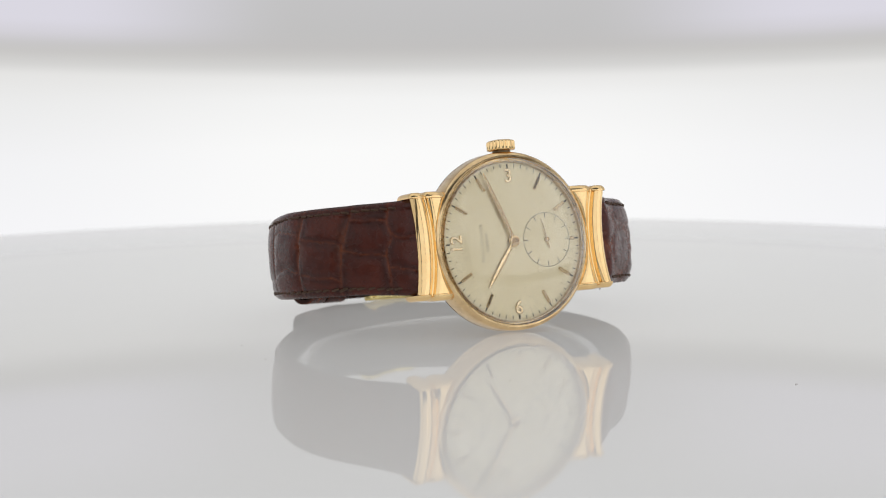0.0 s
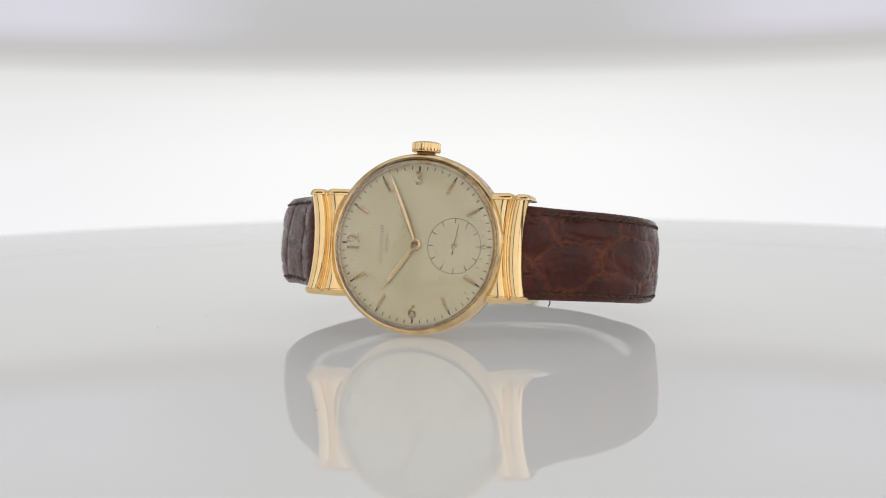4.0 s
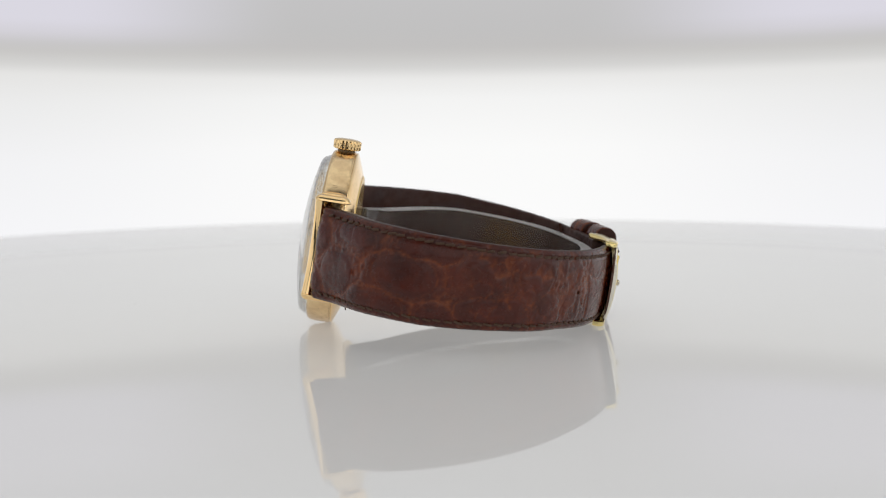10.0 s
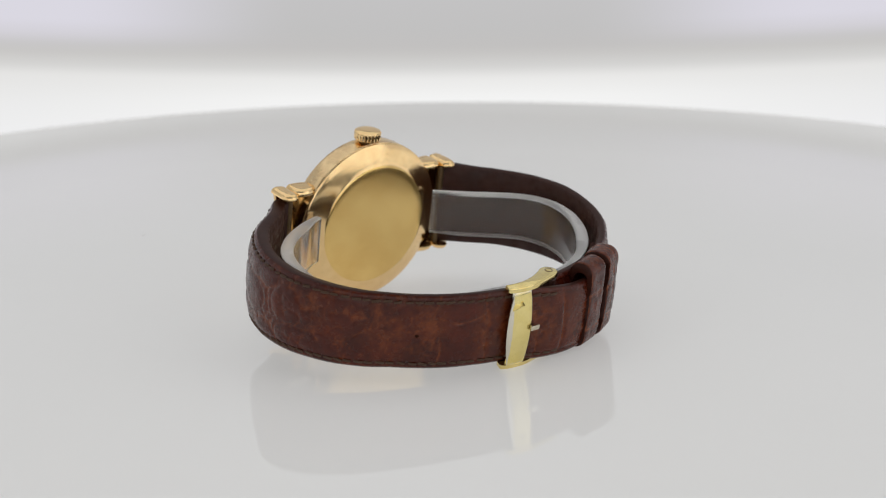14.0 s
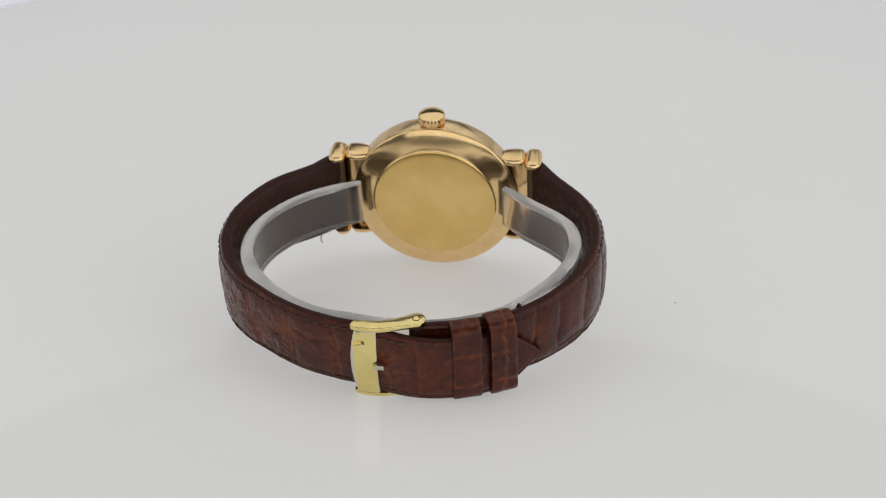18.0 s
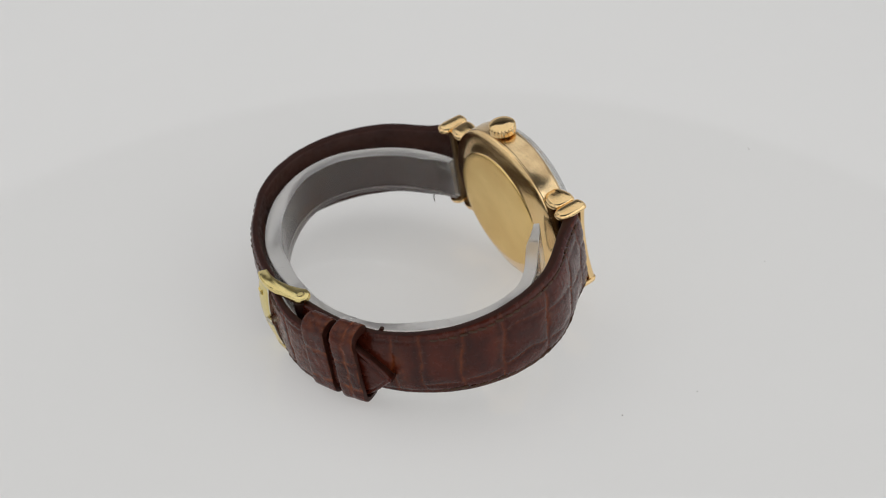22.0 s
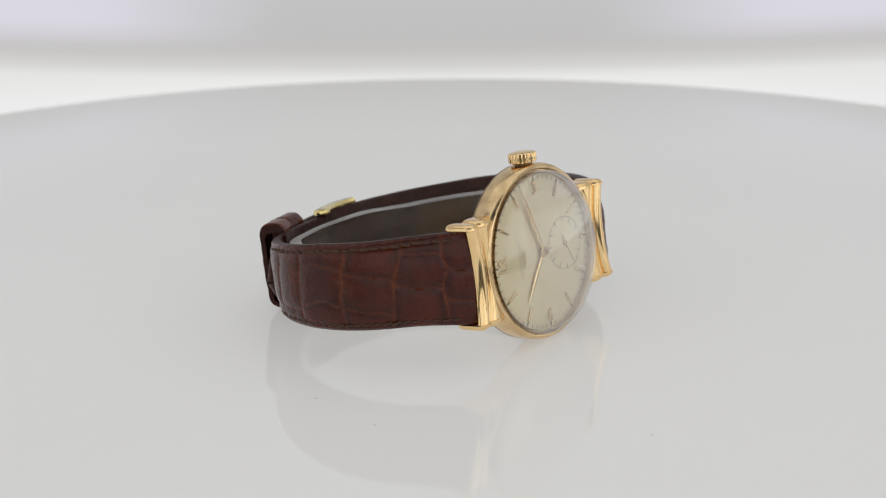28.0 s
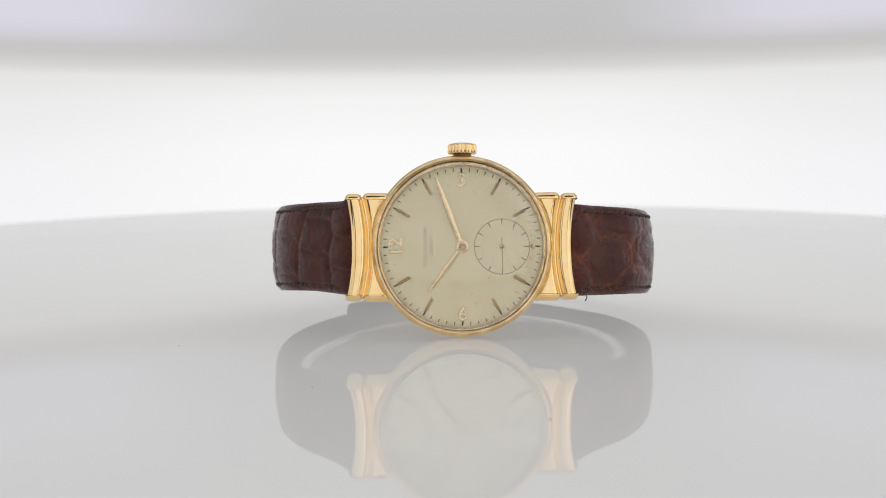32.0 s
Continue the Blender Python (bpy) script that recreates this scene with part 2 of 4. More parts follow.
def slab(outline, lo, hi, bevel=0.0, seg=2, place=None):
    """Extrudes a 2D outline from lo to hi; place turns (a, b, c) into x, y, z."""
    bm = bmesh.new()
    place = place or (lambda a, b, c: (a, b, c))
    bottom = [bm.verts.new(place(a, b, lo)) for a, b in outline]
    top = [bm.verts.new(place(a, b, hi)) for a, b in outline]
    bm.faces.new(bottom[::-1])
    bm.faces.new(top)
    n = len(outline)
    for i in range(n):
        bm.faces.new((bottom[i], bottom[(i + 1) % n], top[(i + 1) % n], top[i]))
    if bevel:
        caps = [e for e in bm.edges if (e.verts[0] in bottom) == (e.verts[1] in bottom)]
        bmesh.ops.bevel(bm, geom=caps, offset=bevel, segments=seg, profile=0.5, affect="EDGES")
    return bm


def box(x0, x1, y0, y1, z0, z1, bevel=0.0):
    bm = slab([(x0, y0), (x1, y0), (x1, y1), (x0, y1)], z0, z1)
    if bevel:
        bmesh.ops.bevel(bm, geom=list(bm.edges), offset=bevel, segments=2, profile=0.5, affect="EDGES")
    return bm


def inset(outline, d):
    """The outline drawn in by d."""
    n, out = len(outline), []
    area = sum(outline[i][0] * outline[(i + 1) % n][1] - outline[(i + 1) % n][0] * outline[i][1] for i in range(n))
    for i in range(n):
        a, b = Vector(outline[i - 1]), Vector(outline[(i + 1) % n])
        e = (b - a).normalized()
        side = Vector((-e.y, e.x)) if area > 0 else Vector((e.y, -e.x))
        p = Vector(outline[i]) + side * d
        out.append((p.x, p.y))
    return out


def cushion(outline, levels, place):
    """A body with a rounded rim: levels give the depth and how far the outline is drawn in there."""
    bm = bmesh.new()
    rows = [[bm.verts.new(place(a, b, c)) for a, b in inset(outline, d)] for c, d in levels]
    n = len(outline)
    for a, b in zip(rows, rows[1:]):
        for i in range(n):
            bm.faces.new((a[i], a[(i + 1) % n], b[(i + 1) % n], b[i]))
    bm.faces.new(rows[0][::-1])
    bm.faces.new(rows[-1])
    return bm


def join(a, b):
    """Adds the mesh b to a."""
    me = bpy.data.meshes.new("joined")
    b.to_mesh(me)
    b.free()
    a.from_mesh(me)
    bpy.data.meshes.remove(me)
    return a


def spline(points, step):
    """Catmull-Rom through points, resampled at an even step."""
    pts = [Vector(p) for p in points]
    pts = [pts[0] * 2 - pts[1]] + pts + [pts[-1] * 2 - pts[-2]]
    fine = []
    for i in range(1, len(pts) - 2):
        a, b, c, d = pts[i - 1:i + 3]
        for k in range(24):
            t = k / 24
            fine.append(0.5 * ((2 * b) + (c - a) * t + (2 * a - 5 * b + 4 * c - d) * t * t + (3 * b - a - 3 * c + d) * t ** 3))
    fine.append(pts[-2])
    run = [0.0]
    for a, b in zip(fine, fine[1:]):
        run.append(run[-1] + (b - a).length)
    n = max(2, round(run[-1] / step))
    out, j = [], 0
    for k in range(n + 1):
        s = run[-1] * k / n
        while j < len(run) - 2 and run[j + 1] < s:
            j += 1
        f = (s - run[j]) / max(1e-9, run[j + 1] - run[j])
        out.append(fine[j].lerp(fine[j + 1], min(1, f)))
    return out, run[-1]


def rod(points, radius, seg=10):
    """A round rod along 3D points, closed at both ends."""
    bm = bmesh.new()
    pts = [Vector(p) for p in points]
    rings = []
    for i, p in enumerate(pts):
        d = (pts[min(i + 1, len(pts) - 1)] - pts[max(i - 1, 0)]).normalized()
        side = d.cross(Vector((0.31, 0.52, 0.79))).normalized()
        up = d.cross(side)
        r = radius(i / (len(pts) - 1)) if callable(radius) else radius
        rings.append([bm.verts.new(p + r * (math.cos(2 * math.pi * k / seg) * side + math.sin(2 * math.pi * k / seg) * up)) for k in range(seg)])
    for a, b in zip(rings, rings[1:]):
        for k in range(seg):
            bm.faces.new((a[k], a[(k + 1) % seg], b[(k + 1) % seg], b[k]))
    bm.faces.new(rings[0][::-1])
    bm.faces.new(rings[-1])
    return bm


def lettering(text, size, depth, bold=0.0):
    """Mesh letters in the built-in font, centred, facing +z."""
    curve = bpy.data.curves.new("letters", "FONT")
    curve.body, curve.size, curve.extrude, curve.offset = text, size, depth, bold
    curve.bevel_depth = 0.07 if bold else 0.0
    curve.align_x, curve.align_y = "CENTER", "CENTER"
    curve.resolution_u = 4
    ob = bpy.data.objects.new("letters", curve)
    me = bpy.data.meshes.new_from_object(ob)
    bm = bmesh.new()
    bm.from_mesh(me)
    bpy.data.objects.remove(ob)
    bpy.data.curves.remove(curve)
    bpy.data.meshes.remove(me)
    return bm


# ---------------------------------------------------------------- studio
def studio():
    # unseen shell round the set; its greys shape what the watch mirrors
    h, low, top, t = 2.0, -0.62, 1.6, 0.08
    k = 1000
    for name, b in (("wall_north", (-h - t, h + t, h, h + t, low, top)), ("wall_south", (-h - t, h + t, -h - t, -h, low, top)),
                    ("wall_east", (h, h + t, -h, h, low, top)), ("wall_west", (-h - t, -h, -h, h, low, top))):
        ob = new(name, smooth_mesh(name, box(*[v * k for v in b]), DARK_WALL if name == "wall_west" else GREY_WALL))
        tagged(ob, "unseen wall, darkened to dim the reflections from the west" if name == "wall_west" else "unseen plain grey studio wall", "wall", kind="structure")
    ob = new("floor", smooth_mesh("floor", box(*[v * k for v in (-h - t, h + t, -h - t, h + t, low - t, low)]), FLOOR))
    tagged(ob, "plain grey studio floor", "floor", kind="structure")
    ob = new("ceiling", smooth_mesh("ceiling", box(*[v * k for v in (-h - t, h + t, -h - t, h + t, top, top + t)]), DARK_WALL))
    tagged(ob, "unseen ceiling, kept dark for the reflections", "ceiling", kind="structure")


def turntable():
    """A round white acrylic disc on a column."""
    root = new("turntable")
    tagged(root, "round glossy white acrylic turntable disc, slowly turning", "turntable")
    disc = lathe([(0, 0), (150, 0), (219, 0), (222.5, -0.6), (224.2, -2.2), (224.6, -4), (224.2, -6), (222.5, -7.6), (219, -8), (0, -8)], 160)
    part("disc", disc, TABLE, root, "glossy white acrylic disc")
    part("column", lathe([(0, -8), (46, -8), (46, -600), (90, -606), (95, -620), (0, -620)], 48), WALL, root, "white column")
    return root


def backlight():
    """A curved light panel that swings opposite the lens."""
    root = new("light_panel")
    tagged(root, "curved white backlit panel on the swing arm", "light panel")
    # the ends run on out of view to brighten the dial from the sides
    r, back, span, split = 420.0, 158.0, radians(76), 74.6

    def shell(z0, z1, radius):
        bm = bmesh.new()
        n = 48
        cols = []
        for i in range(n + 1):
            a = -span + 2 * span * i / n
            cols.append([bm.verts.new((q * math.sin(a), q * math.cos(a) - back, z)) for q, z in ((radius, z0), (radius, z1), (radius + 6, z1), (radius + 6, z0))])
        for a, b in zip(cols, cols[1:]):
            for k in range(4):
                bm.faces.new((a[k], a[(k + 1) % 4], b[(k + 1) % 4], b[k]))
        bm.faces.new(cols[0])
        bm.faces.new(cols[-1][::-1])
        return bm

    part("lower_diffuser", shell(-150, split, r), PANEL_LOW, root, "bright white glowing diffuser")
    part("upper_diffuser", shell(split, 420, r), PANEL_HIGH, root, "upper panel with its lilac-grey shading put into the glow")
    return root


# backdrop shading and the soft seam are graded into the glow colours
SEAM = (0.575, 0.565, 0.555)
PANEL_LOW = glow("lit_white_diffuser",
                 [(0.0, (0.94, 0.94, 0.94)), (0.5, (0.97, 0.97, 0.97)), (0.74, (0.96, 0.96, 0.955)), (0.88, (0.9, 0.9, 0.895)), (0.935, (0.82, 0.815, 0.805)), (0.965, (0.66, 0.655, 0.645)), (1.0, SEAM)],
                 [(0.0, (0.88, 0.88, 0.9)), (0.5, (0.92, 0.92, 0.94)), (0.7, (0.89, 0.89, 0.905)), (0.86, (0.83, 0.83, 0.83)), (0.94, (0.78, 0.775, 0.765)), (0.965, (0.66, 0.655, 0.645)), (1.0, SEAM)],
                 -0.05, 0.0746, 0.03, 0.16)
PANEL_HIGH = glow("shaded_lilac_glow",
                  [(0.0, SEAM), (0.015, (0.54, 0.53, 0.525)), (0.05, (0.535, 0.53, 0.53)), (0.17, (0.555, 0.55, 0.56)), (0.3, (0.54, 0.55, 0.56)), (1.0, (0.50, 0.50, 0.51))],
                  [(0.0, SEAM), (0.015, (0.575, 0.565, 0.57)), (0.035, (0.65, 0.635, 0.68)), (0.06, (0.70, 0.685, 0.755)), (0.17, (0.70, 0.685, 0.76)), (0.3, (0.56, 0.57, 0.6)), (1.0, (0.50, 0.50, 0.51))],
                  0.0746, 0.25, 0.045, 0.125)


# ---------------------------------------------------------------- the watch
# Watch axes: x runs from 12 to 6 o'clock, y towards the crown, z out of the dial. It leans back on its case edge and buckle.
HUB = Vector((0.01443, -0.01895, 0.01745))
AXIS_U = Vector((0.86848, 0.49562, -0.00992)).normalized()
AXIS_N = Vector((0.49001, -0.85529, 0.16840))
AXIS_N = (AXIS_N - AXIS_U * AXIS_N.dot(AXIS_U)).normalized()
AXIS_V = AXIS_N.cross(AXIS_U)
LEAN = Matrix.Translation((0, 0, HUB.z)) @ Matrix((AXIS_U, AXIS_V, AXIS_N)).transposed().to_4x4()
CENTRE = Vector((0.0, -29.0))


def local(x, y, z, angle=0.0):
    """A pose on the watch: millimetres, then a clockwise turn seen from the front."""
    return LEAN @ Matrix.Translation((x * MM, y * MM, z * MM)) @ Matrix.Rotation(radians(-angle), 4, "Z")


def inner(x, y, z, angle=0.0):
    """The same, for a piece that hangs on a part of the watch."""
    return Matrix.Translation((x * MM, y * MM, z * MM)) @ Matrix.Rotation(radians(-angle), 4, "Z")


def clock(r, minute):
    """Place on the dial at a minute; 12 lies at -x, 3 at +y."""
    a = radians(minute * 6 - 90)
    return r * math.sin(a), r * math.cos(a)


def make_case(watch):
    profile = [(14.9, -1.06), (15.75, -1.06), (15.75, -0.75), (15.95, -0.35), (16.3, -0.28), (16.7, -0.5), (16.92, -0.9), (17.0, -1.4), (17.0, -4.6),
               (16.95, -4.75), (16.83, -4.8), (16.83, -4.95), (16.8, -5.02), (16.4, -5.1), (15.6, -5.3), (14.0, -5.7), (12.3, -6.2)]
    raised = LEAN @ Matrix.Translation((0, 0.15 * MM, 0))
    case = part("case", lathe(profile, 128), GOLD_BAND, watch, "polished round gold case with a worn band", raised)
    back = part("case_back", lathe([(12.62, -6.82), (12.5, -6.96), (12.25, -7.03), (11.0, -7.07), (6, -7.11), (0, -7.12)], 96), GOLD_BACK, watch, "satin plain gold back", raised)
    # the polished slope of the back, a ring of its own
    part("back_bevel", lathe([(16.9, -5.06), (16.84, -5.2), (16.7, -5.3), (15.6, -5.73), (14.5, -6.14), (13.4, -6.52), (12.8, -6.71), (12.66, -6.77), (12.56, -6.88)], 128), GOLD_SOFT, watch, "polished sloping back ring", raised)
    # stamped marks on the band
    for x, y, z, sc in ((12.96, 10.9, -2.5, 0.8), (13.6, 10.1, -3.5, 0.5)):
        ang = math.atan2(y, x)
        ring = lathe([(0.50 * sc, 0.0), (0.56 * sc, 0.03), (0.62 * sc, 0.0)], 16)
        m = Matrix.Translation((16.99 * math.cos(ang) * MM, 16.99 * math.sin(ang) * MM, z * MM)) @ Matrix.Rotation(ang, 4, "Z") @ Matrix.Rotation(radians(90), 4, "Y") @ Matrix.Diagonal((1.0, 0.6, 1.0, 1.0))
        ob = part("hallmark", ring, SHADOW_GAP, case, "tiny stamped oval mark")
        ob.matrix_basis = m
    return case, back


def make_crystal(watch):
    dome = [(14.6 * (1 - k / 16), 1.62 + 1.75 * (1 - (1 - k / 16) ** 2.3)) for k in range(1, 17)]
    outer = [(15.72, -1.0), (15.78, 0.35), (15.62, 0.58), (15.5, 0.66), (15.48, 0.86), (15.3, 1.2), (15.0, 1.45), (14.6, 1.62)]
    # the inside follows the dome at an even thickness
    under = [(0.0, 3.0)]
    for (r0, z0), (r1, z1) in zip(dome[::-1][:-1], dome[::-1][1:]):
        d = Vector((r1 - r0, z1 - z0)).normalized()
        under.append((r1 + d.y * 0.37, z1 - d.x * 0.37))
    skirt = [(14.42, 1.32), (14.85, 1.08), (15.14, 0.75), (15.3, 0.3), (15.36, -1.0)]
    ob = part("crystal", lathe(outer + dome + under + skirt, 128, True), CRYSTAL, watch, "domed clear acrylic crystal", LEAN, 60)
    ob.visible_shadow = False
    # the inner rehaut ring round the dial
    part("rehaut", lathe([(15.06, -0.95), (15.1, -0.4), (15.17, -0.26), (15.3, -0.24), (15.34, -1.0)], 96), SHADOW_GAP2, watch, "bronze-toned inner ring", LEAN)


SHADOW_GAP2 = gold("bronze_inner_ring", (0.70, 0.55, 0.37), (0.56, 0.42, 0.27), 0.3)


def baton_mesh():
    """A faceted hour baton, pointing along y."""
    bm = bmesh.new()
    w, l, h = 0.32, 1.45, 0.52
    base = [(-w, -l * 0.9), (0, -l), (w, -l * 0.9), (w, l * 0.9), (0, l), (-w, l * 0.9)]
    low = [bm.verts.new((x, y, 0)) for x, y in base]
    mid = [bm.verts.new((x * 0.96, y * 0.98, 0.2)) for x, y in base]
    a, b = bm.verts.new((0, -l * 0.8, h)), bm.verts.new((0, l * 0.8, h))
    for i in range(6):
        bm.faces.new((low[i], low[(i + 1) % 6], mid[(i + 1) % 6], mid[i]))
    bm.faces.new((mid[0], mid[1], a))
    bm.faces.new((mid[1], mid[2], a))
    bm.faces.new((mid[2], mid[3], b, a))
    bm.faces.new((mid[3], mid[4], b))
    bm.faces.new((mid[4], mid[5], b))
    bm.faces.new((mid[5], mid[0], a, b))
    bm.faces.new(low[::-1])
    return bm


PRINT = plain("faded_brown_print", (0.40, 0.34, 0.22), 0.6)


def make_dial(watch):
    z = -0.75
    dial = part("dial", lathe([(0, z), (2, z), (2.2, z), (4, z), (8, z), (13, z), (14.6, z - 0.02), (15.1, z - 0.12), (15.1, z - 0.5)], 96), DIAL, watch, "aged champagne dial with small dark spots", LEAN)
    top = z + 0.012
    # minute track
    small, large = None, None
    for k in range(60):
        five = k % 5 == 0
        length, width = (0.85, 0.3) if five else (0.6, 0.16)
        x, y = clock(14.72 - length / 2, k)
        at = inner(x, y, top, k * 6 - 90)
        if five and large:
            ob = new("minute_mark", large)
        elif not five and small:
            ob = new("minute_mark", small)
        else:
            me = smooth_mesh("minute_mark", box(-width / 2, width / 2, -length / 2, length / 2, 0, 0.03), INK)
            ob = new("minute_mark", me)
            if five:
                large = me
            else:
                small = me
        ob.parent, ob.matrix_basis = dial, at
    # hour batons
    shared = None
    for hour in (1, 2, 4, 5, 7, 8, 10, 11):
        x, y = clock(12.55, hour * 5)
        if shared is None:
            shared = smooth_mesh("hour_marker", baton_mesh(), BATON, 15)
        ob = new("hour_marker", shared)
        ob.parent, ob.matrix_basis = dial, inner(x, y, top, hour * 30 - 90)
    for text, minute in (("12", 0), ("3", 15), ("9", 45)):
        x, y = clock(12.35, minute)
        bm = lettering(text, 3.5, 0.07, 0.01)
        bmesh.ops.translate(bm, vec=(0, 0, 0.14), verts=bm.verts)
        part("numeral", bm, BATON, dial, "applied gold numeral " + text, inner(x, y, top, minute * 6 - 90), 20)
    part("six_dot", lathe([(0.44, 0), (0.44, 0.12), (0.3, 0.26), (0, 0.32)], 20), BATON, dial, "small gold bead at six", inner(13.28, 0, top))
    # maker's two lines: plain bars, then the town
    x0 = -6.9
    for k in range(13):
        w = 0.40
        y = -3.45 + k * 0.545 + (0.30 if k > 4 else 0.0)
        part("print_bar", box(-0.36, 0.36, -w / 2 + 0.12, w / 2 - 0.13, 0, 0.02), PRINT, dial, "", inner(x0, y, top))
    part("print_word", lettering("GENEVE", 0.98, 0.008), PRINT, dial, "printed word GENEVE", inner(-5.75, 0, top + 0.01, -90))
    # seconds track
    part("seconds_track", lathe([(5.12, 0), (5.12, 0.025), (5.22, 0.025), (5.22, 0)], 72), INK_SOFT, dial, "thin printed seconds circle", inner(7.5, 0, top))
    for k in range(12):
        a = radians(k * 30)
        part("seconds_mark", box(-0.065, 0.065, -0.48, 0.48, 0, 0.03), INK, dial, "", inner(7.5 + 4.64 * math.sin(a), 4.64 * math.cos(a), top, k * 30))
    return dial


def hand_outline(length, tail, wide, root):
    return [(-root, -tail), (root, -tail), (wide, length * 0.42), (wide * 0.72, length * 0.8), (0.08, length), (-0.08, length), (-wide * 0.72, length * 0.8), (-wide, length * 0.42)]


def ridge_hand(length, wide, root):
    """A slim leaf-shaped hand with a ridge along its middle."""
    out = hand_outline(length, -0.6, wide, root)
    bm = bmesh.new()
    low = [bm.verts.new((x, y, 0)) for x, y in out]
    mid = [bm.verts.new((x, y, 0.06)) for x, y in out]
    n = len(out)
    a, b = bm.verts.new((0, 0.6, 0.17)), bm.verts.new((0, length * 0.93, 0.15))
    for i in range(n):
        bm.faces.new((low[i], low[(i + 1) % n], mid[(i + 1) % n], mid[i]))
    bm.faces.new(low[::-1])
    bm.faces.new((mid[0], mid[1], a))
    bm.faces.new((mid[1], mid[2], mid[3], mid[4], b, a))
    bm.faces.new((mid[4], mid[5], b))
    bm.faces.new((mid[5], mid[6], mid[7], mid[0], a, b))
    return bm


ROSE_DARK = gold("dark_rose_hand", (0.56, 0.42, 0.28), (0.42, 0.30, 0.19), 0.25)


def make_pointers(watch):
    hour = part("hour_hand", join(ridge_hand(10.6, 0.46, 0.3), lathe([(0, 0), (1.15, 0), (1.15, 0.14), (0.8, 0.2), (0, 0.2)], 32)), ROSE, watch, "rose-gold hour hand", local(0, 0, -0.42, HOUR_AT), 12)
    minute = part("minute_hand", join(ridge_hand(14.3, 0.46, 0.3), lathe([(0, 0), (1.05, 0), (1.05, 0.14), (0.7, 0.22), (0, 0.22)], 32)), ROSE, watch, "rose-gold minute hand", local(0, 0, -0.14, MINUTE_AT), 12)
    part("cannon_pinion", lathe([(0.66, -0.2), (0.66, 0.34), (0.56, 0.42), (0.42, 0.42), (0.36, 0.22), (0.2, 0.22), (0.16, 0.36), (0, 0.38)], 24), ROSE_DARK, watch, "polished hand pinion", local(0, 0, 0))
    bm = slab([(-0.10, -1.7), (0.10, -1.7), (0.085, 0), (0.04, 4.25), (-0.04, 4.25), (-0.085, 0)], 0, 0.07)
    second = part("seconds_hand", join(bm, lathe([(0, 0), (0.46, 0), (0.46, 0.1), (0.2, 0.18), (0, 0.18)], 20)), ROSE_DARK, watch, "fine rose-gold seconds hand", local(7.5, 0, -0.55, 0))
    return hour, minute, second


HOUR_AT, MINUTE_AT, SECOND_AT = -143.7, -23.4, -13.8


def make_crown(watch):
    teeth, r, seg = 24, 2.72, 8
    bm = bmesh.new()
    n = teeth * seg
    rows = []
    for y, rr, deep in ((17.85, 2.35, 0.0), (17.95, 2.6, 0.5), (18.1, 2.72, 1.0), (19.45, 2.74, 1.0), (19.65, 2.62, 0.5), (19.78, 2.4, 0.0), (19.95, 1.6, 0.0), (20.0, 0.8, 0.0)):
        ring = []
        for i in range(n):
            a = 2 * math.pi * i / n
            c = math.cos(teeth * a)
            q = rr - deep * 0.13 * max(0, -c) ** 0.8
            ring.append(bm.verts.new((q * math.cos(a), y, q * math.sin(a))))
        rows.append(ring)
    for a, b in zip(rows, rows[1:]):
        for i in range(n):
            bm.faces.new((a[i], a[(i + 1) % n], b[(i + 1) % n], b[i]))
    bm.faces.new(rows[-1])
    bm.faces.new(rows[0][::-1])
    crown = part("crown", bm, GOLD, watch, "fluted gold winding crown", LEAN @ Matrix.Translation((0.33 * MM, -0.38 * MM, -2.85 * MM)), 28)
    stem = rod([(0, 16.2, 0), (0, 17.9, 0)], 1.75, 20)
    part("crown_tube", stem, SHADOW_GAP, crown, "dark bronze crown tube")


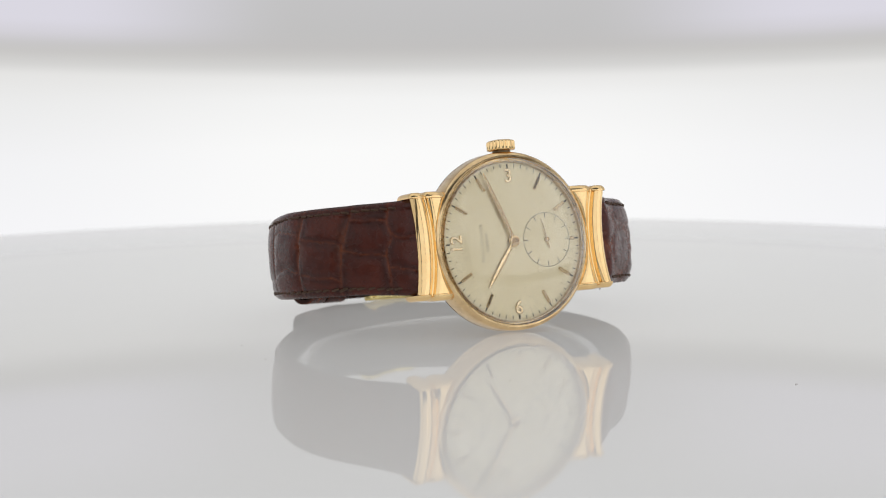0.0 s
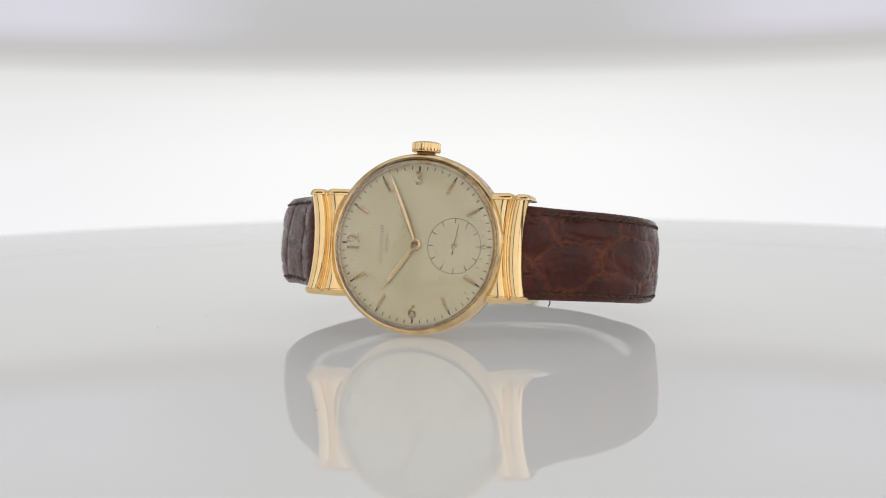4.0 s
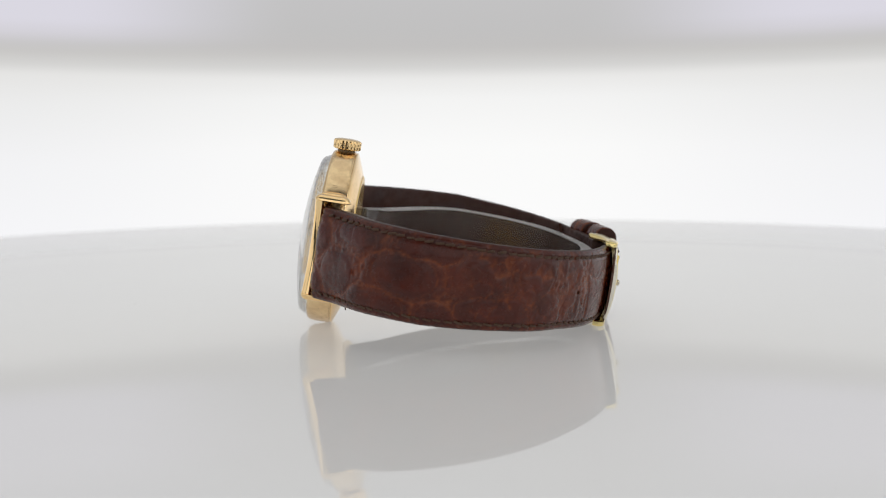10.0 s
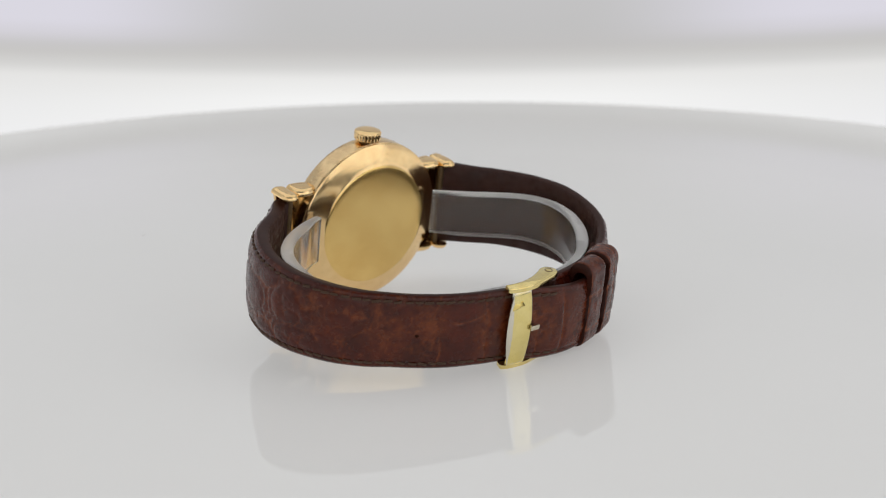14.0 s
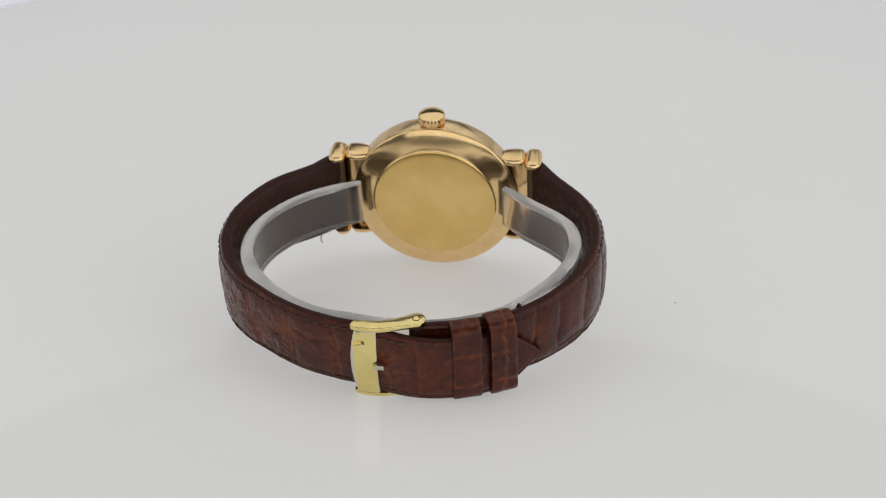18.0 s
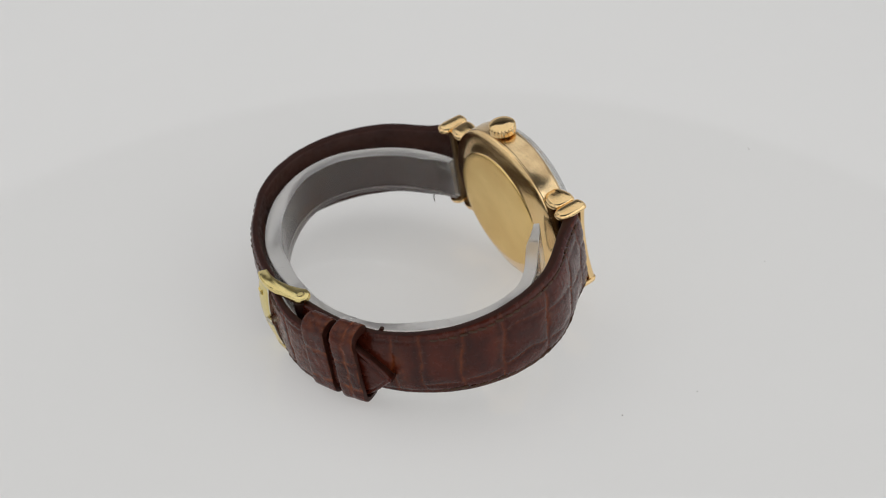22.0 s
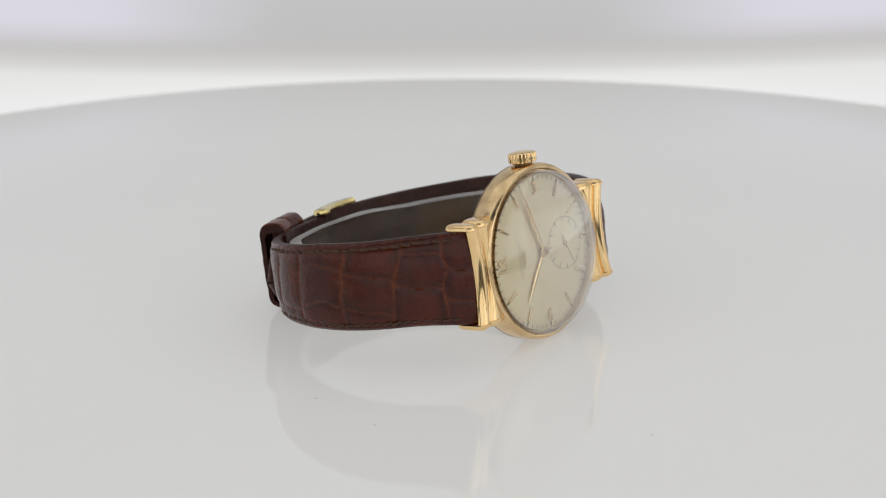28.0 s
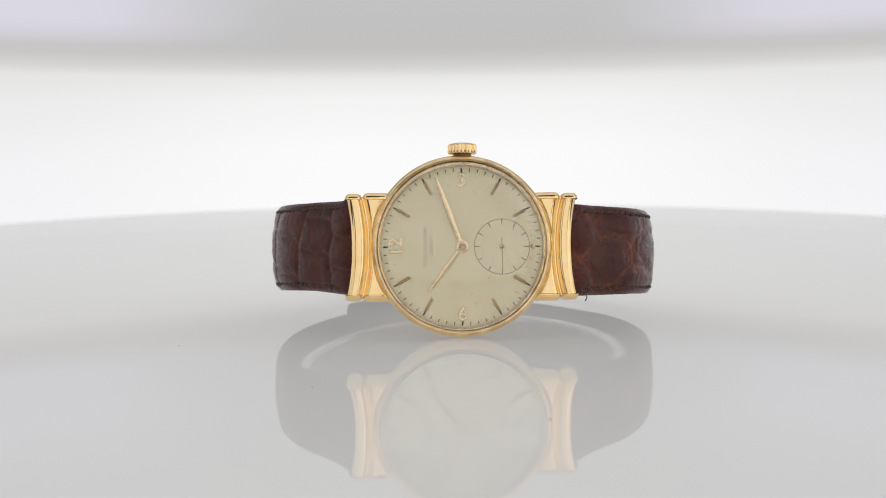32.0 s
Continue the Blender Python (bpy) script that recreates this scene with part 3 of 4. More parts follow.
def make_lug(watch, side):
    """A stepped hood over the strap end, with two rounded cheeks at each end."""
    front = [(12.2, -1.7), (13.2, -1.05), (14.2, -0.62), (15.2, -0.34), (16.2, -0.16), (17.0, -0.12), (17.6, -0.24), (17.95, -0.48), (18.14, -0.76), (18.3, -0.74), (18.42, -0.56), (18.6, -0.5),
             (18.78, -0.56), (18.9, -0.74), (19.02, -0.8), (19.14, -0.5), (19.32, -0.12), (19.75, 0.2), (20.35, 0.27), (20.95, 0.08), (21.36, -0.4), (21.5, -1.0), (21.3, -1.35)]
    back = [(20.6, -1.5), (17, -1.8), (12.2, -2.1)]
    front = [(p.x, p.y) for p in spline(front, 0.16)[0]]
    bm = bmesh.new()
    rows = []
    for k in range(33):
        f = -1 + k / 16
        pinch = 1 - abs(f) ** 2.2
        ring = []
        for u, n in front + back:
            # the waist is drawn in most along the beaded groove
            draw = pinch * float(np.interp(u, (12.2, 16.0, 18.6, 21.5), (0.0, 0.55, 1.25, 0.9)))
            height = n - 0.22 * pinch * min(1.0, max(0.0, (u - 12.2) / 4))
            # inside the case it stays under the bezel
            height = min(height, -1.6 + max(0.0, math.hypot(u - draw, 9.2 * f) - 16.3) * 1.85)
            ring.append(bm.verts.new((side * (u - draw), 9.2 * f, height)))
        rows.append(ring)
    m = len(front + back)
    for a, b in zip(rows, rows[1:]):
        for i in range(m):
            bm.faces.new((a[i], a[(i + 1) % m], b[(i + 1) % m], b[i]))
    bm.faces.new(rows[0][::-1])
    bm.faces.new(rows[-1])
    hood = part("hooded_lug", bm, GOLD, watch, "stepped polished gold hooded lug", LEAN, 62)
    inner_lobe = [(13.0, -1.5), (14.0, -0.62), (15.2, -0.2), (16.6, 0.0), (17.8, -0.15), (18.4, -0.7), (18.6, -1.8), (18.6, -3.0), (18.4, -4.2), (17.7, -5.0), (16.5, -5.3), (15.2, -5.15), (13.9, -4.6), (13.0, -3.6)]
    outer_lobe = [(18.6, -0.5), (19.2, 0.12), (20.3, 0.34), (21.2, 0.15), (21.75, -0.5), (21.9, -2.0), (21.92, -3.8), (21.75, -5.2), (21.2, -6.1), (20.3, -6.4), (19.2, -6.1), (18.55, -5.2), (18.45, -3.5), (18.45, -1.8)]
    for sign in (1, -1):
        for outline, top in ((inner_lobe, 10.15), (outer_lobe, 10.0)):
            pts, _ = spline([(u * side, n) for u, n in outline + outline[:1]], 0.3)
            levels = [(8.85, 0.12), (8.95, 0.0), (top - 1.0, 0.0), (top - 0.7, 0.07), (top - 0.4, 0.24), (top - 0.17, 0.5), (top - 0.04, 0.82), (top, 1.15)]
            bm = cushion([(p.x, p.y) for p in pts[:-1]], [(c * sign, d) for c, d in levels], lambda a, b, c: (a, c, b))
            part("lug_cheek", bm, GOLD_SOFT, hood, "", None, 40)
    return hood


# ---------------------------------------------------------------- strap
def frames(path):
    """For each point of an (x, z) path: the point, the way along it and the way outwards."""
    out = []
    for i, p in enumerate(path):
        d = (path[min(i + 1, len(path) - 1)] - path[max(i - 1, 0)]).normalized()
        n = Vector((d.y, -d.x))
        if n.dot(p - CENTRE) < 0:
            n = -n
        out.append((p, d, n))
    return out


def wander(s, w, size, seed):
    """Soft shifts of the pattern, so that no border runs straight."""
    out = np.zeros((2,) + s.shape)
    for i in range(s.shape[0]):
        for k in range(s.shape[1]):
            p = Vector((s[i, k] * size, w[i, k] * size, seed))
            out[0, i, k] = noise.noise(p)
            out[1, i, k] = noise.noise(p + Vector((7.3, 1.7, 4.1)))
    return out


def to_lines(lines, s, w):
    """Distance from every place (s, w) to the nearest of the furrow lines."""
    best = np.full(s.shape, 9.0)
    for line in lines:
        smooth = spline(line, 1.1)[0] if len(line) > 2 else [Vector(p) for p in line]
        for (a, b), (c, d) in zip(smooth, smooth[1:]):
            u, v = c - a, d - b
            f = np.clip(((s - a) * u + (w - b) * v) / max(1e-6, u * u + v * v), 0, 1)
            best = np.minimum(best, np.hypot(s - a - f * u, w - b - f * v))
    return best


def to_borders(seeds, s, w):
    """Distance to the border between the cells of the seeds."""
    gaps = np.stack([np.hypot(s - a, w - b) for a, b in seeds])
    gaps.partition(1, axis=0)
    return (gaps[1] - gaps[0]) / 2


def blobs(spots, s, w):
    """Soft round patches: place, reach along, reach across, strength."""
    out = np.zeros(s.shape)
    for a, b, p, q, k in spots:
        out = np.maximum(out, k * np.exp(-((s - a) / p) ** 2 - ((w - b) / q) ** 2))
    return out


def square_scales(s, w):
    """Large, nearly square scales in rows across the strap, some of them split lengthwise."""
    a = wander(s, w, 0.3, 2.0)
    s2, w2 = s + 0.55 * a[0], w + 0.55 * a[1]
    across = [[(5.3, 9), (5.7, 4.9), (5.2, 2.8), (6.0, 0), (5.9, -3.8), (5.8, -9)], [(12.7, 9), (13.2, 5.3), (14.7, 2.7), (15.2, 0), (15.4, -2.2), (16.3, -9)],
              [(23.4, 9), (24.4, 4.2), (25.0, 0.7), (25.8, -2.8), (25.6, -9)], [(34.6, 9), (35.2, 3), (36.2, -3), (36.0, -9)],
              [(42.5, 9), (43.4, 3), (44.2, -2), (44.0, -9)], [(50.6, 9), (51.4, 2), (52.0, -9)], [(56.4, 9), (57.2, 0), (57.0, -9)]]
    along = [[(15, 0), (12.4, -0.7), (9, -0.9), (6.1, -1.5)], [(13.2, 5.3), (9.5, 5.4), (5.8, 5.0)], [(24.3, 2.6), (20, 2.0), (16.8, 1.7), (15, 0.9)],
             [(25, -3.7), (19.8, -4.8), (15.8, -5.9)], [(5.3, 3.5), (4, 2.2), (0, 2.4)], [(5.9, -3.4), (0, -4.4)], [(35, 4.6), (31.4, 4.7), (25, 3.6)],
             [(36, -3.4), (30.5, -2.4), (25.6, -3.3)], [(44, -4.6), (36, -4.2)], [(52, -4.4), (44, -4.8)]]
    deep = np.minimum(to_lines(across, s2, w2), to_lines(along, s2, w2) * 1.35 + 0.05)
    ribs = np.clip(np.sin(s * 5.2 + 2.5 * a[0]), 0, 1) * blobs([(9.5, 7, 4, 1.6, 1.0), (19.5, 5.5, 4, 2.0, 1.0), (30, 6.5, 3.5, 1.6, 0.8), (10, 2, 2.4, 2.4, 0.5)], s, w)
    rub = blobs([(15, 1, 1.6, 4, 0.5), (25, 3, 1.4, 5, 0.5), (36, 2, 1.4, 5, 0.4), (44, 1, 1.2, 5, 0.35), (56, 0, 1.5, 5, 0.8), (40, 6.5, 20, 1.0, 0.35)], s, w)
    return deep, ribs, rub, np.zeros(s.shape)


# rounded scales of the long half: place along and across, reach along and across
OVALS = [(9.4, -2.0, 4.9, 3.6), (13.6, 5.2, 5.6, 2.0), (2.4, 3.0, 3.2, 2.6), (1.6, -5.4, 2.6, 2.2), (25.8, 0.1, 6.4, 3.5), (19.6, -5.9, 6.6, 2.2), (30.0, 5.7, 6.2, 2.0), (39.6, 1.6, 5.2, 3.4),
         (43.0, -4.4, 7.2, 2.7), (32.4, -6.2, 3.6, 2.0), (42.0, 6.9, 5.2, 1.4), (51.3, 2.8, 4.4, 3.5), (55.4, -3.6, 3.6, 3.2), (61.4, 4.0, 3.4, 3.2), (62.6, -3.2, 2.9, 3.6)]


def round_scales(s, w):
    """Puffed oval scales with cracked, rubbed skin between them; towards the tip plain blocks."""
    a, c = wander(s, w, 0.24, 5.0), wander(s, w, 0.9, 9.0)
    s2, w2 = s + 0.9 * a[0] + 0.16 * c[0], w + 0.8 * a[1] + 0.16 * c[1]
    fields = []
    for x, y, p, q in OVALS:
        rho = (np.abs((s2 - x) / p) ** 2.4 + np.abs((w2 - y) / q) ** 2.4) ** (1 / 2.4)
        fields.append((1 - rho) * min(p, q))
    fields = np.sort(np.stack(fields), axis=0)
    inside, border = fields[-1], (fields[-1] - fields[-2]) / 2
    rng = random.Random(8)
    seeds = [(rng.uniform(-2, 112), rng.uniform(-9, 9)) for _ in range(640)]
    fine = to_borders(seeds, s2 + 0.3 * c[1], w2 + 0.3 * c[0])
    far = [[(68.5, 9), (67.4, 3), (68.6, -2), (67.6, -9)], [(77.1, 9), (77.8, 0), (77.4, -9)], [(93.5, 9), (94.3, -9)], [(84.6, 9), (84, 2), (88, -3), (87, -9)], [(68, 3), (72, 2), (77, 3.4)]]
    blocks = to_lines(far, s2, w2) * 1.4
    # thin furrows between neighbours, finer cracks where the scales leave room
    room = np.clip(0.55 + inside * 1.6, 0, 1)
    uneven = wander(s, w, 0.45, 15.0)
    later = np.clip((s - 31) / 7, 0, 1)
    body = np.minimum(border * (1.35 + 1.1 * uneven[0] + 2.2 * later) + 0.06, 0.12 + fine * 1.5 + 1.6 * room)
    # a web of thin cracks takes over from the ovals
    knots = [(rng.uniform(28, 70), rng.uniform(-9, 9)) for _ in range(95)]
    web = to_borders(knots, s2 + 0.5 * c[1], w2 + 0.5 * c[0]) * 1.7 + 0.1 + np.clip(0.12 - 1.5 * uneven[1], 0, 1.2) + 2 * (1 - later)
    body = np.minimum(body, web)
    body = np.minimum(body, 0.16 + np.abs(inside) * 2.2)
    # past the last ovals only the block borders stay, with cracks in rubbed places
    fade = np.clip((s - 64) / 4, 0, 1)
    cracked = blobs([(66, 0, 3, 8, 1.0), (86, 0, 7, 7, 0.9)], s, w)
    plain_skin = np.minimum(blocks, fine * 1.5 + 1.5 * np.clip(0.72 - cracked, 0, 1) + 0.12)
    deep = body * (1 - fade) + plain_skin * fade
    ribs = np.clip(np.sin(s * 4.4 + 3.0 * a[0]), 0, 1) * blobs([(30, 1, 4, 3, 0.7), (41, 3, 4, 3, 0.9), (52, 4, 5, 3, 0.6)], s, w)
    between = np.clip(0.35 - inside, 0, 1) * (1 - fade) * 0.25
    rub = np.maximum(between, blobs([(19, 0, 2.5, 5, 0.25), (37, 0, 2, 5, 0.3), (46, 3, 4, 3, 0.3), (59, 0, 5, 7, 0.6), (66, 2, 4, 6, 0.75), (77, 0, 1.8, 7, 0.9), (86, 1, 8, 7, 0.95), (98, 0, 5, 6, 0.75), (6, 0, 3, 6, 0.2)], s, w))
    return deep, ribs, rub, np.zeros(s.shape)


def strap_half(name, points, half, thick, dome, furrow, watch, label, drift, tip=0.0, stitched=(4.0, 60.0), relief=1.0, rimmed=1.0, lined=0.65):
    """One half of the strap. half, thick and dome are functions of the distance along it in millimetres."""
    path, length = spline(points, 0.3)
    fr = frames(path)
    step = length / (len(path) - 1)
    across = 54
    bm = bmesh.new()
    line_layer, rim_layer, rub_layer = [bm.verts.layers.float.new(key) for key in ("furrow", "rim", "rub")]
    rows = []

    def width(s):
        h = half(s)
        if tip and s > length - tip:
            q = (s - (length - tip)) / tip
            h *= max(0.05, 1 - q ** 1.5)
        return h

    flat = np.linspace(-1, 1, across + 1)
    grid_s = np.array([[i * step] * (across + 1) for i in range(len(fr))])
    grid_w = np.array([[f * width(i * step) for f in flat] for i in range(len(fr))])
    deep_all, ribs_all, rub_all, seam_all = furrow(grid_s, grid_w)
    for i, (p, d, n) in enumerate(fr):
        s = i * step
        h, th, dm, mid = width(s), thick(s), dome(s), drift(s)
        ring = []
        for k, f in enumerate(flat):
            w = grid_w[i, k]
            deep = float(deep_all[i, k])
            groove = max(0.0, 1 - deep / 0.45) + 0.6 * float(seam_all[i, k])
            edge = abs(f) ** 3.2
            seam = math.exp(-((abs(f) * h - (h - 1.15)) / 0.34) ** 2)
            off = -dm * edge - relief * (0.17 * groove - 0.30 * min(1.0, deep / 2.4) ** 0.7) * (1 - edge) - 0.17 * seam - 0.30 * max(0, abs(f) - 0.93) / 0.07
            off += 0.10 * noise.noise(Vector((s * 0.22, w * 0.22, len(points)))) + 0.045 * noise.noise(Vector((s * 1.1, w * 1.1, 3)))
            off -= 0.06 * float(ribs_all[i, k]) * (1 - edge)
            q = p + n * off
            vert = bm.verts.new((q.x, w + mid, q.y))
            vert[line_layer] = lined * max(0.0, 1 - deep / 0.34) * (1 - 0.5 * edge)
            vert[rim_layer] = rimmed * math.exp(-((deep - 0.9) / 0.65) ** 2) + float(seam_all[i, k]) + 0.5 * seam + 0.3 * edge
            vert[rub_layer] = float(rub_all[i, k]) * (1 - 0.5 * edge)
            ring.append(vert)
        for f, o in ((1.012, -dm - 0.55), (1.0, -th + 0.25), (0.97, -th), (0.5, -th), (0, -th), (-0.5, -th), (-0.97, -th), (-1.0, -th + 0.25), (-1.012, -dm - 0.55)):
            q = p + n * o
            ring.append(bm.verts.new((q.x, f * h + mid, q.y)))
        rows.append(ring)
    m = len(rows[0])
    for a, b in zip(rows, rows[1:]):
        for i in range(m):
            f = bm.faces.new((a[i], a[(i + 1) % m], b[(i + 1) % m], b[i]))
            f.material_index = 0 if i < across else (2 if i in (across, across + 1, m - 1, m - 2) else 1)
    for ring in (rows[0][::-1], rows[-1]):
        f = bm.faces.new(ring)
        f.material_index = 2
    strap = part(name, bm, [HIDE, HIDE_PLAIN, HIDE_EDGE], watch, label, LEAN, 50)

    # stitches along both edges, each one slanting a little
    rng = random.Random(len(points))
    for sign in (1, -1):
        shared = smooth_mesh("stitch", rod([(q, sign * 0.16 * q, 0.16 * (1 - (q / 0.76) ** 2) - 0.12) for q in (-0.76, -0.4, 0.0, 0.4, 0.76)], 0.27, 6), THREAD)
        s = stitched[0]
        while s < min(length - 2.0, stitched[1]):
            p, d, n = fr[int(s / step)]
            h = width(s)
            c = p + n * (-dome(s) * ((h - 1.15) / h) ** 3.2 - 0.04)
            ob = new("stitch", shared)
            ob.parent = strap
            turn = Matrix(((d.x, 0, n.x), (0, 1, 0), (d.y, 0, n.y))).to_4x4()
            ob.matrix_basis = Matrix.Translation((c.x * MM, (sign * (h - 1.15) + drift(s) + rng.uniform(-0.08, 0.08)) * MM, c.y * MM)) @ turn @ Matrix.Rotation(rng.uniform(-0.12, 0.12), 4, "Z") @ Matrix.Scale(rng.uniform(0.85, 1.08), 4)
            s += 1.92 + rng.uniform(-0.12, 0.12)
    return strap, fr, length


def hole(watch, fr, step, s, dome):
    p, d, n = fr[int(s / step)]
    # a low cap on the leather; the hole's shade is its dark colour
    bm = lathe([(0.0, 0.10), (0.2, 0.11), (0.29, 0.09), (0.38, -0.05)], 16)
    rot = Matrix(((d.x, 0, n.x), (0, 1, 0), (d.y, 0, n.y))).to_4x4()
    ob = part("buckle_hole", bm, HOLE, watch, "small dark disc for the shade in a punched hole")
    ob.matrix_basis = Matrix.Translation((p.x * MM, 0, p.y * MM)) @ rot
    return ob


def keeper(watch, at, lean, inner_off, outer_off, wide, v_lo, v_hi, label, twist=0.0, crease=0.0):
    """A leather loop round both strap ends, at a place of the (x, z) plane with its outward way."""
    o = Vector(at)
    n = Vector((math.sin(radians(lean)), -math.cos(radians(lean))))
    d = Vector((n.y, -n.x))
    t = 0.85

    def loop(lo, hi, a, b, r):
        pts = []
        for cx, cy, start in ((hi - r, b - r, 0), (lo + r, b - r, 90), (lo + r, a + r, 180), (hi - r, a + r, 270)):
            for k in range(7):
                g = radians(start + 15 * k)
                pts.append((cx + r * math.cos(g), cy + r * math.sin(g)))
        full = []
        for a1, b1 in zip(pts, pts[1:] + pts[:1]):
            gap = math.hypot(b1[0] - a1[0], b1[1] - a1[1])
            count = 26 if gap > 6 else (5 if gap > 1 else 1)
            full += [(a1[0] + (b1[0] - a1[0]) * j / count, a1[1] + (b1[1] - a1[1]) * j / count) for j in range(count)]
        return full

    outer = loop(v_lo, v_hi, inner_off, outer_off, 2.1)
    inside = loop(v_lo + t, v_hi - 2.0, inner_off + t, outer_off - t, 1.3)
    bm = bmesh.new()
    line_layer, rim_layer, rub_layer = [bm.verts.layers.float.new(key) for key in ("furrow", "rim", "rub")]
    rows = []
    shifts = [(-1, -0.12), (-0.96, 0.0)] + [(-0.84 + 0.12 * j, 0.07) for j in range(15)] + [(0.96, 0.0), (1, -0.12)]
    for k, (sft, grow) in enumerate(shifts):
        ring = []
        for v, b in outer:
            c = Vector((v - (v_lo + v_hi) / 2, b - (inner_off + outer_off) / 2))
            q = c * (1 + grow / max(1.0, c.length))
            v2, b2 = q.x + (v_lo + v_hi) / 2, q.y + (inner_off + outer_off) / 2
            if b2 > 0:
                b2 += 0.4 * (1 - ((v2 - 0.6) / 8.6) ** 2) * (1 - 0.35 * sft * sft)
            b2 += 0.12 * noise.noise(Vector((v * 0.6, sft * 2, at[0])))
            sway = noise.noise(Vector((v * 0.35, sft * 1.2, at[0])))
            gap = min(abs(sft * wide / 2 - crease + 0.9 * sway), abs(v2 - 3.2 + 0.8 * sway), abs(v2 + 3.6 + 0.8 * sway))
            b2 -= 0.12 * max(0.0, 1 - gap / 0.4) * (1 if b2 > 0 else 0)
            pos = o + d * (sft * wide / 2 + twist * (v2 / 8.0)) + n * b2
            vert = bm.verts.new((pos.x, v2, pos.y))
            vert[line_layer] = max(0.0, 1 - gap / 0.42)
            vert[rim_layer] = math.exp(-((gap - 0.9) / 0.6) ** 2) + (0.6 if abs(sft) > 0.85 else 0.0)
            vert[rub_layer] = 0.9 if abs(sft) > 0.93 else 0.15 + 0.5 * math.exp(-((v2 - v_hi) / 1.4) ** 2)
            ring.append(vert)
        rows.append(ring)
    ins = []
    for sft in (1, -1):
        ring = []
        for v, b in inside:
            pos = o + d * (sft * wide / 2 + twist * (v / 8.0)) + n * b
            ring.append(bm.verts.new((pos.x, v, pos.y)))
        ins.append(ring)
    chain = rows + ins
    m = len(outer)
    for k in range(len(chain)):
        a, b = chain[k], chain[(k + 1) % len(chain)]
        for i in range(m):
            f = bm.faces.new((a[i], a[(i + 1) % m], b[(i + 1) % m], b[i]))
            f.material_index = 0 if k < len(rows) - 1 else 1
    return part("keeper_loop", bm, [HIDE, HIDE_EDGE], watch, label, LEAN, 50)


PATH_SIX = [(20.3, -1.2), (22.0, -1.45), (23.5, -2.3), (27.4, -5.5), (33.1, -10.0), (36.6, -14.8), (39.0, -20.4), (39.9, -26.4), (39.35, -32.5), (36.9, -38.8), (33.06, -44.04), (28.53, -47.68), (24.24, -50.67), (18.77, -53.46), (13.06, -55.39), (8.05, -56.5), (4.04, -57.9), (0.51, -58.8), (-3.0, -59.25), (-7.0, -59.1), (-11.0, -58.2), (-15.15, -56.5), (-20.18, -53.7), (-25.59, -50.35)]
PATH_TWELVE = [(-20.2, -1.35), (-21.6, -1.95), (-22.9, -3.1), (-26.35, -7.07), (-30.72, -12.06), (-33.8, -16.8), (-35.55, -21.9), (-36.05, -27.02), (-35.45, -32.4), (-33.3, -38.5), (-29.69, -43.78), (-25.51, -47.82), (-20.29, -51.13), (-14.1, -53.48), (-8.02, -54.9), (-3.2, -55.6)]


def lerp_at(stops):
    xs, ys = [a for a, _ in stops], [b for _, b in stops]
    return lambda s: float(np.interp(s, xs, ys))


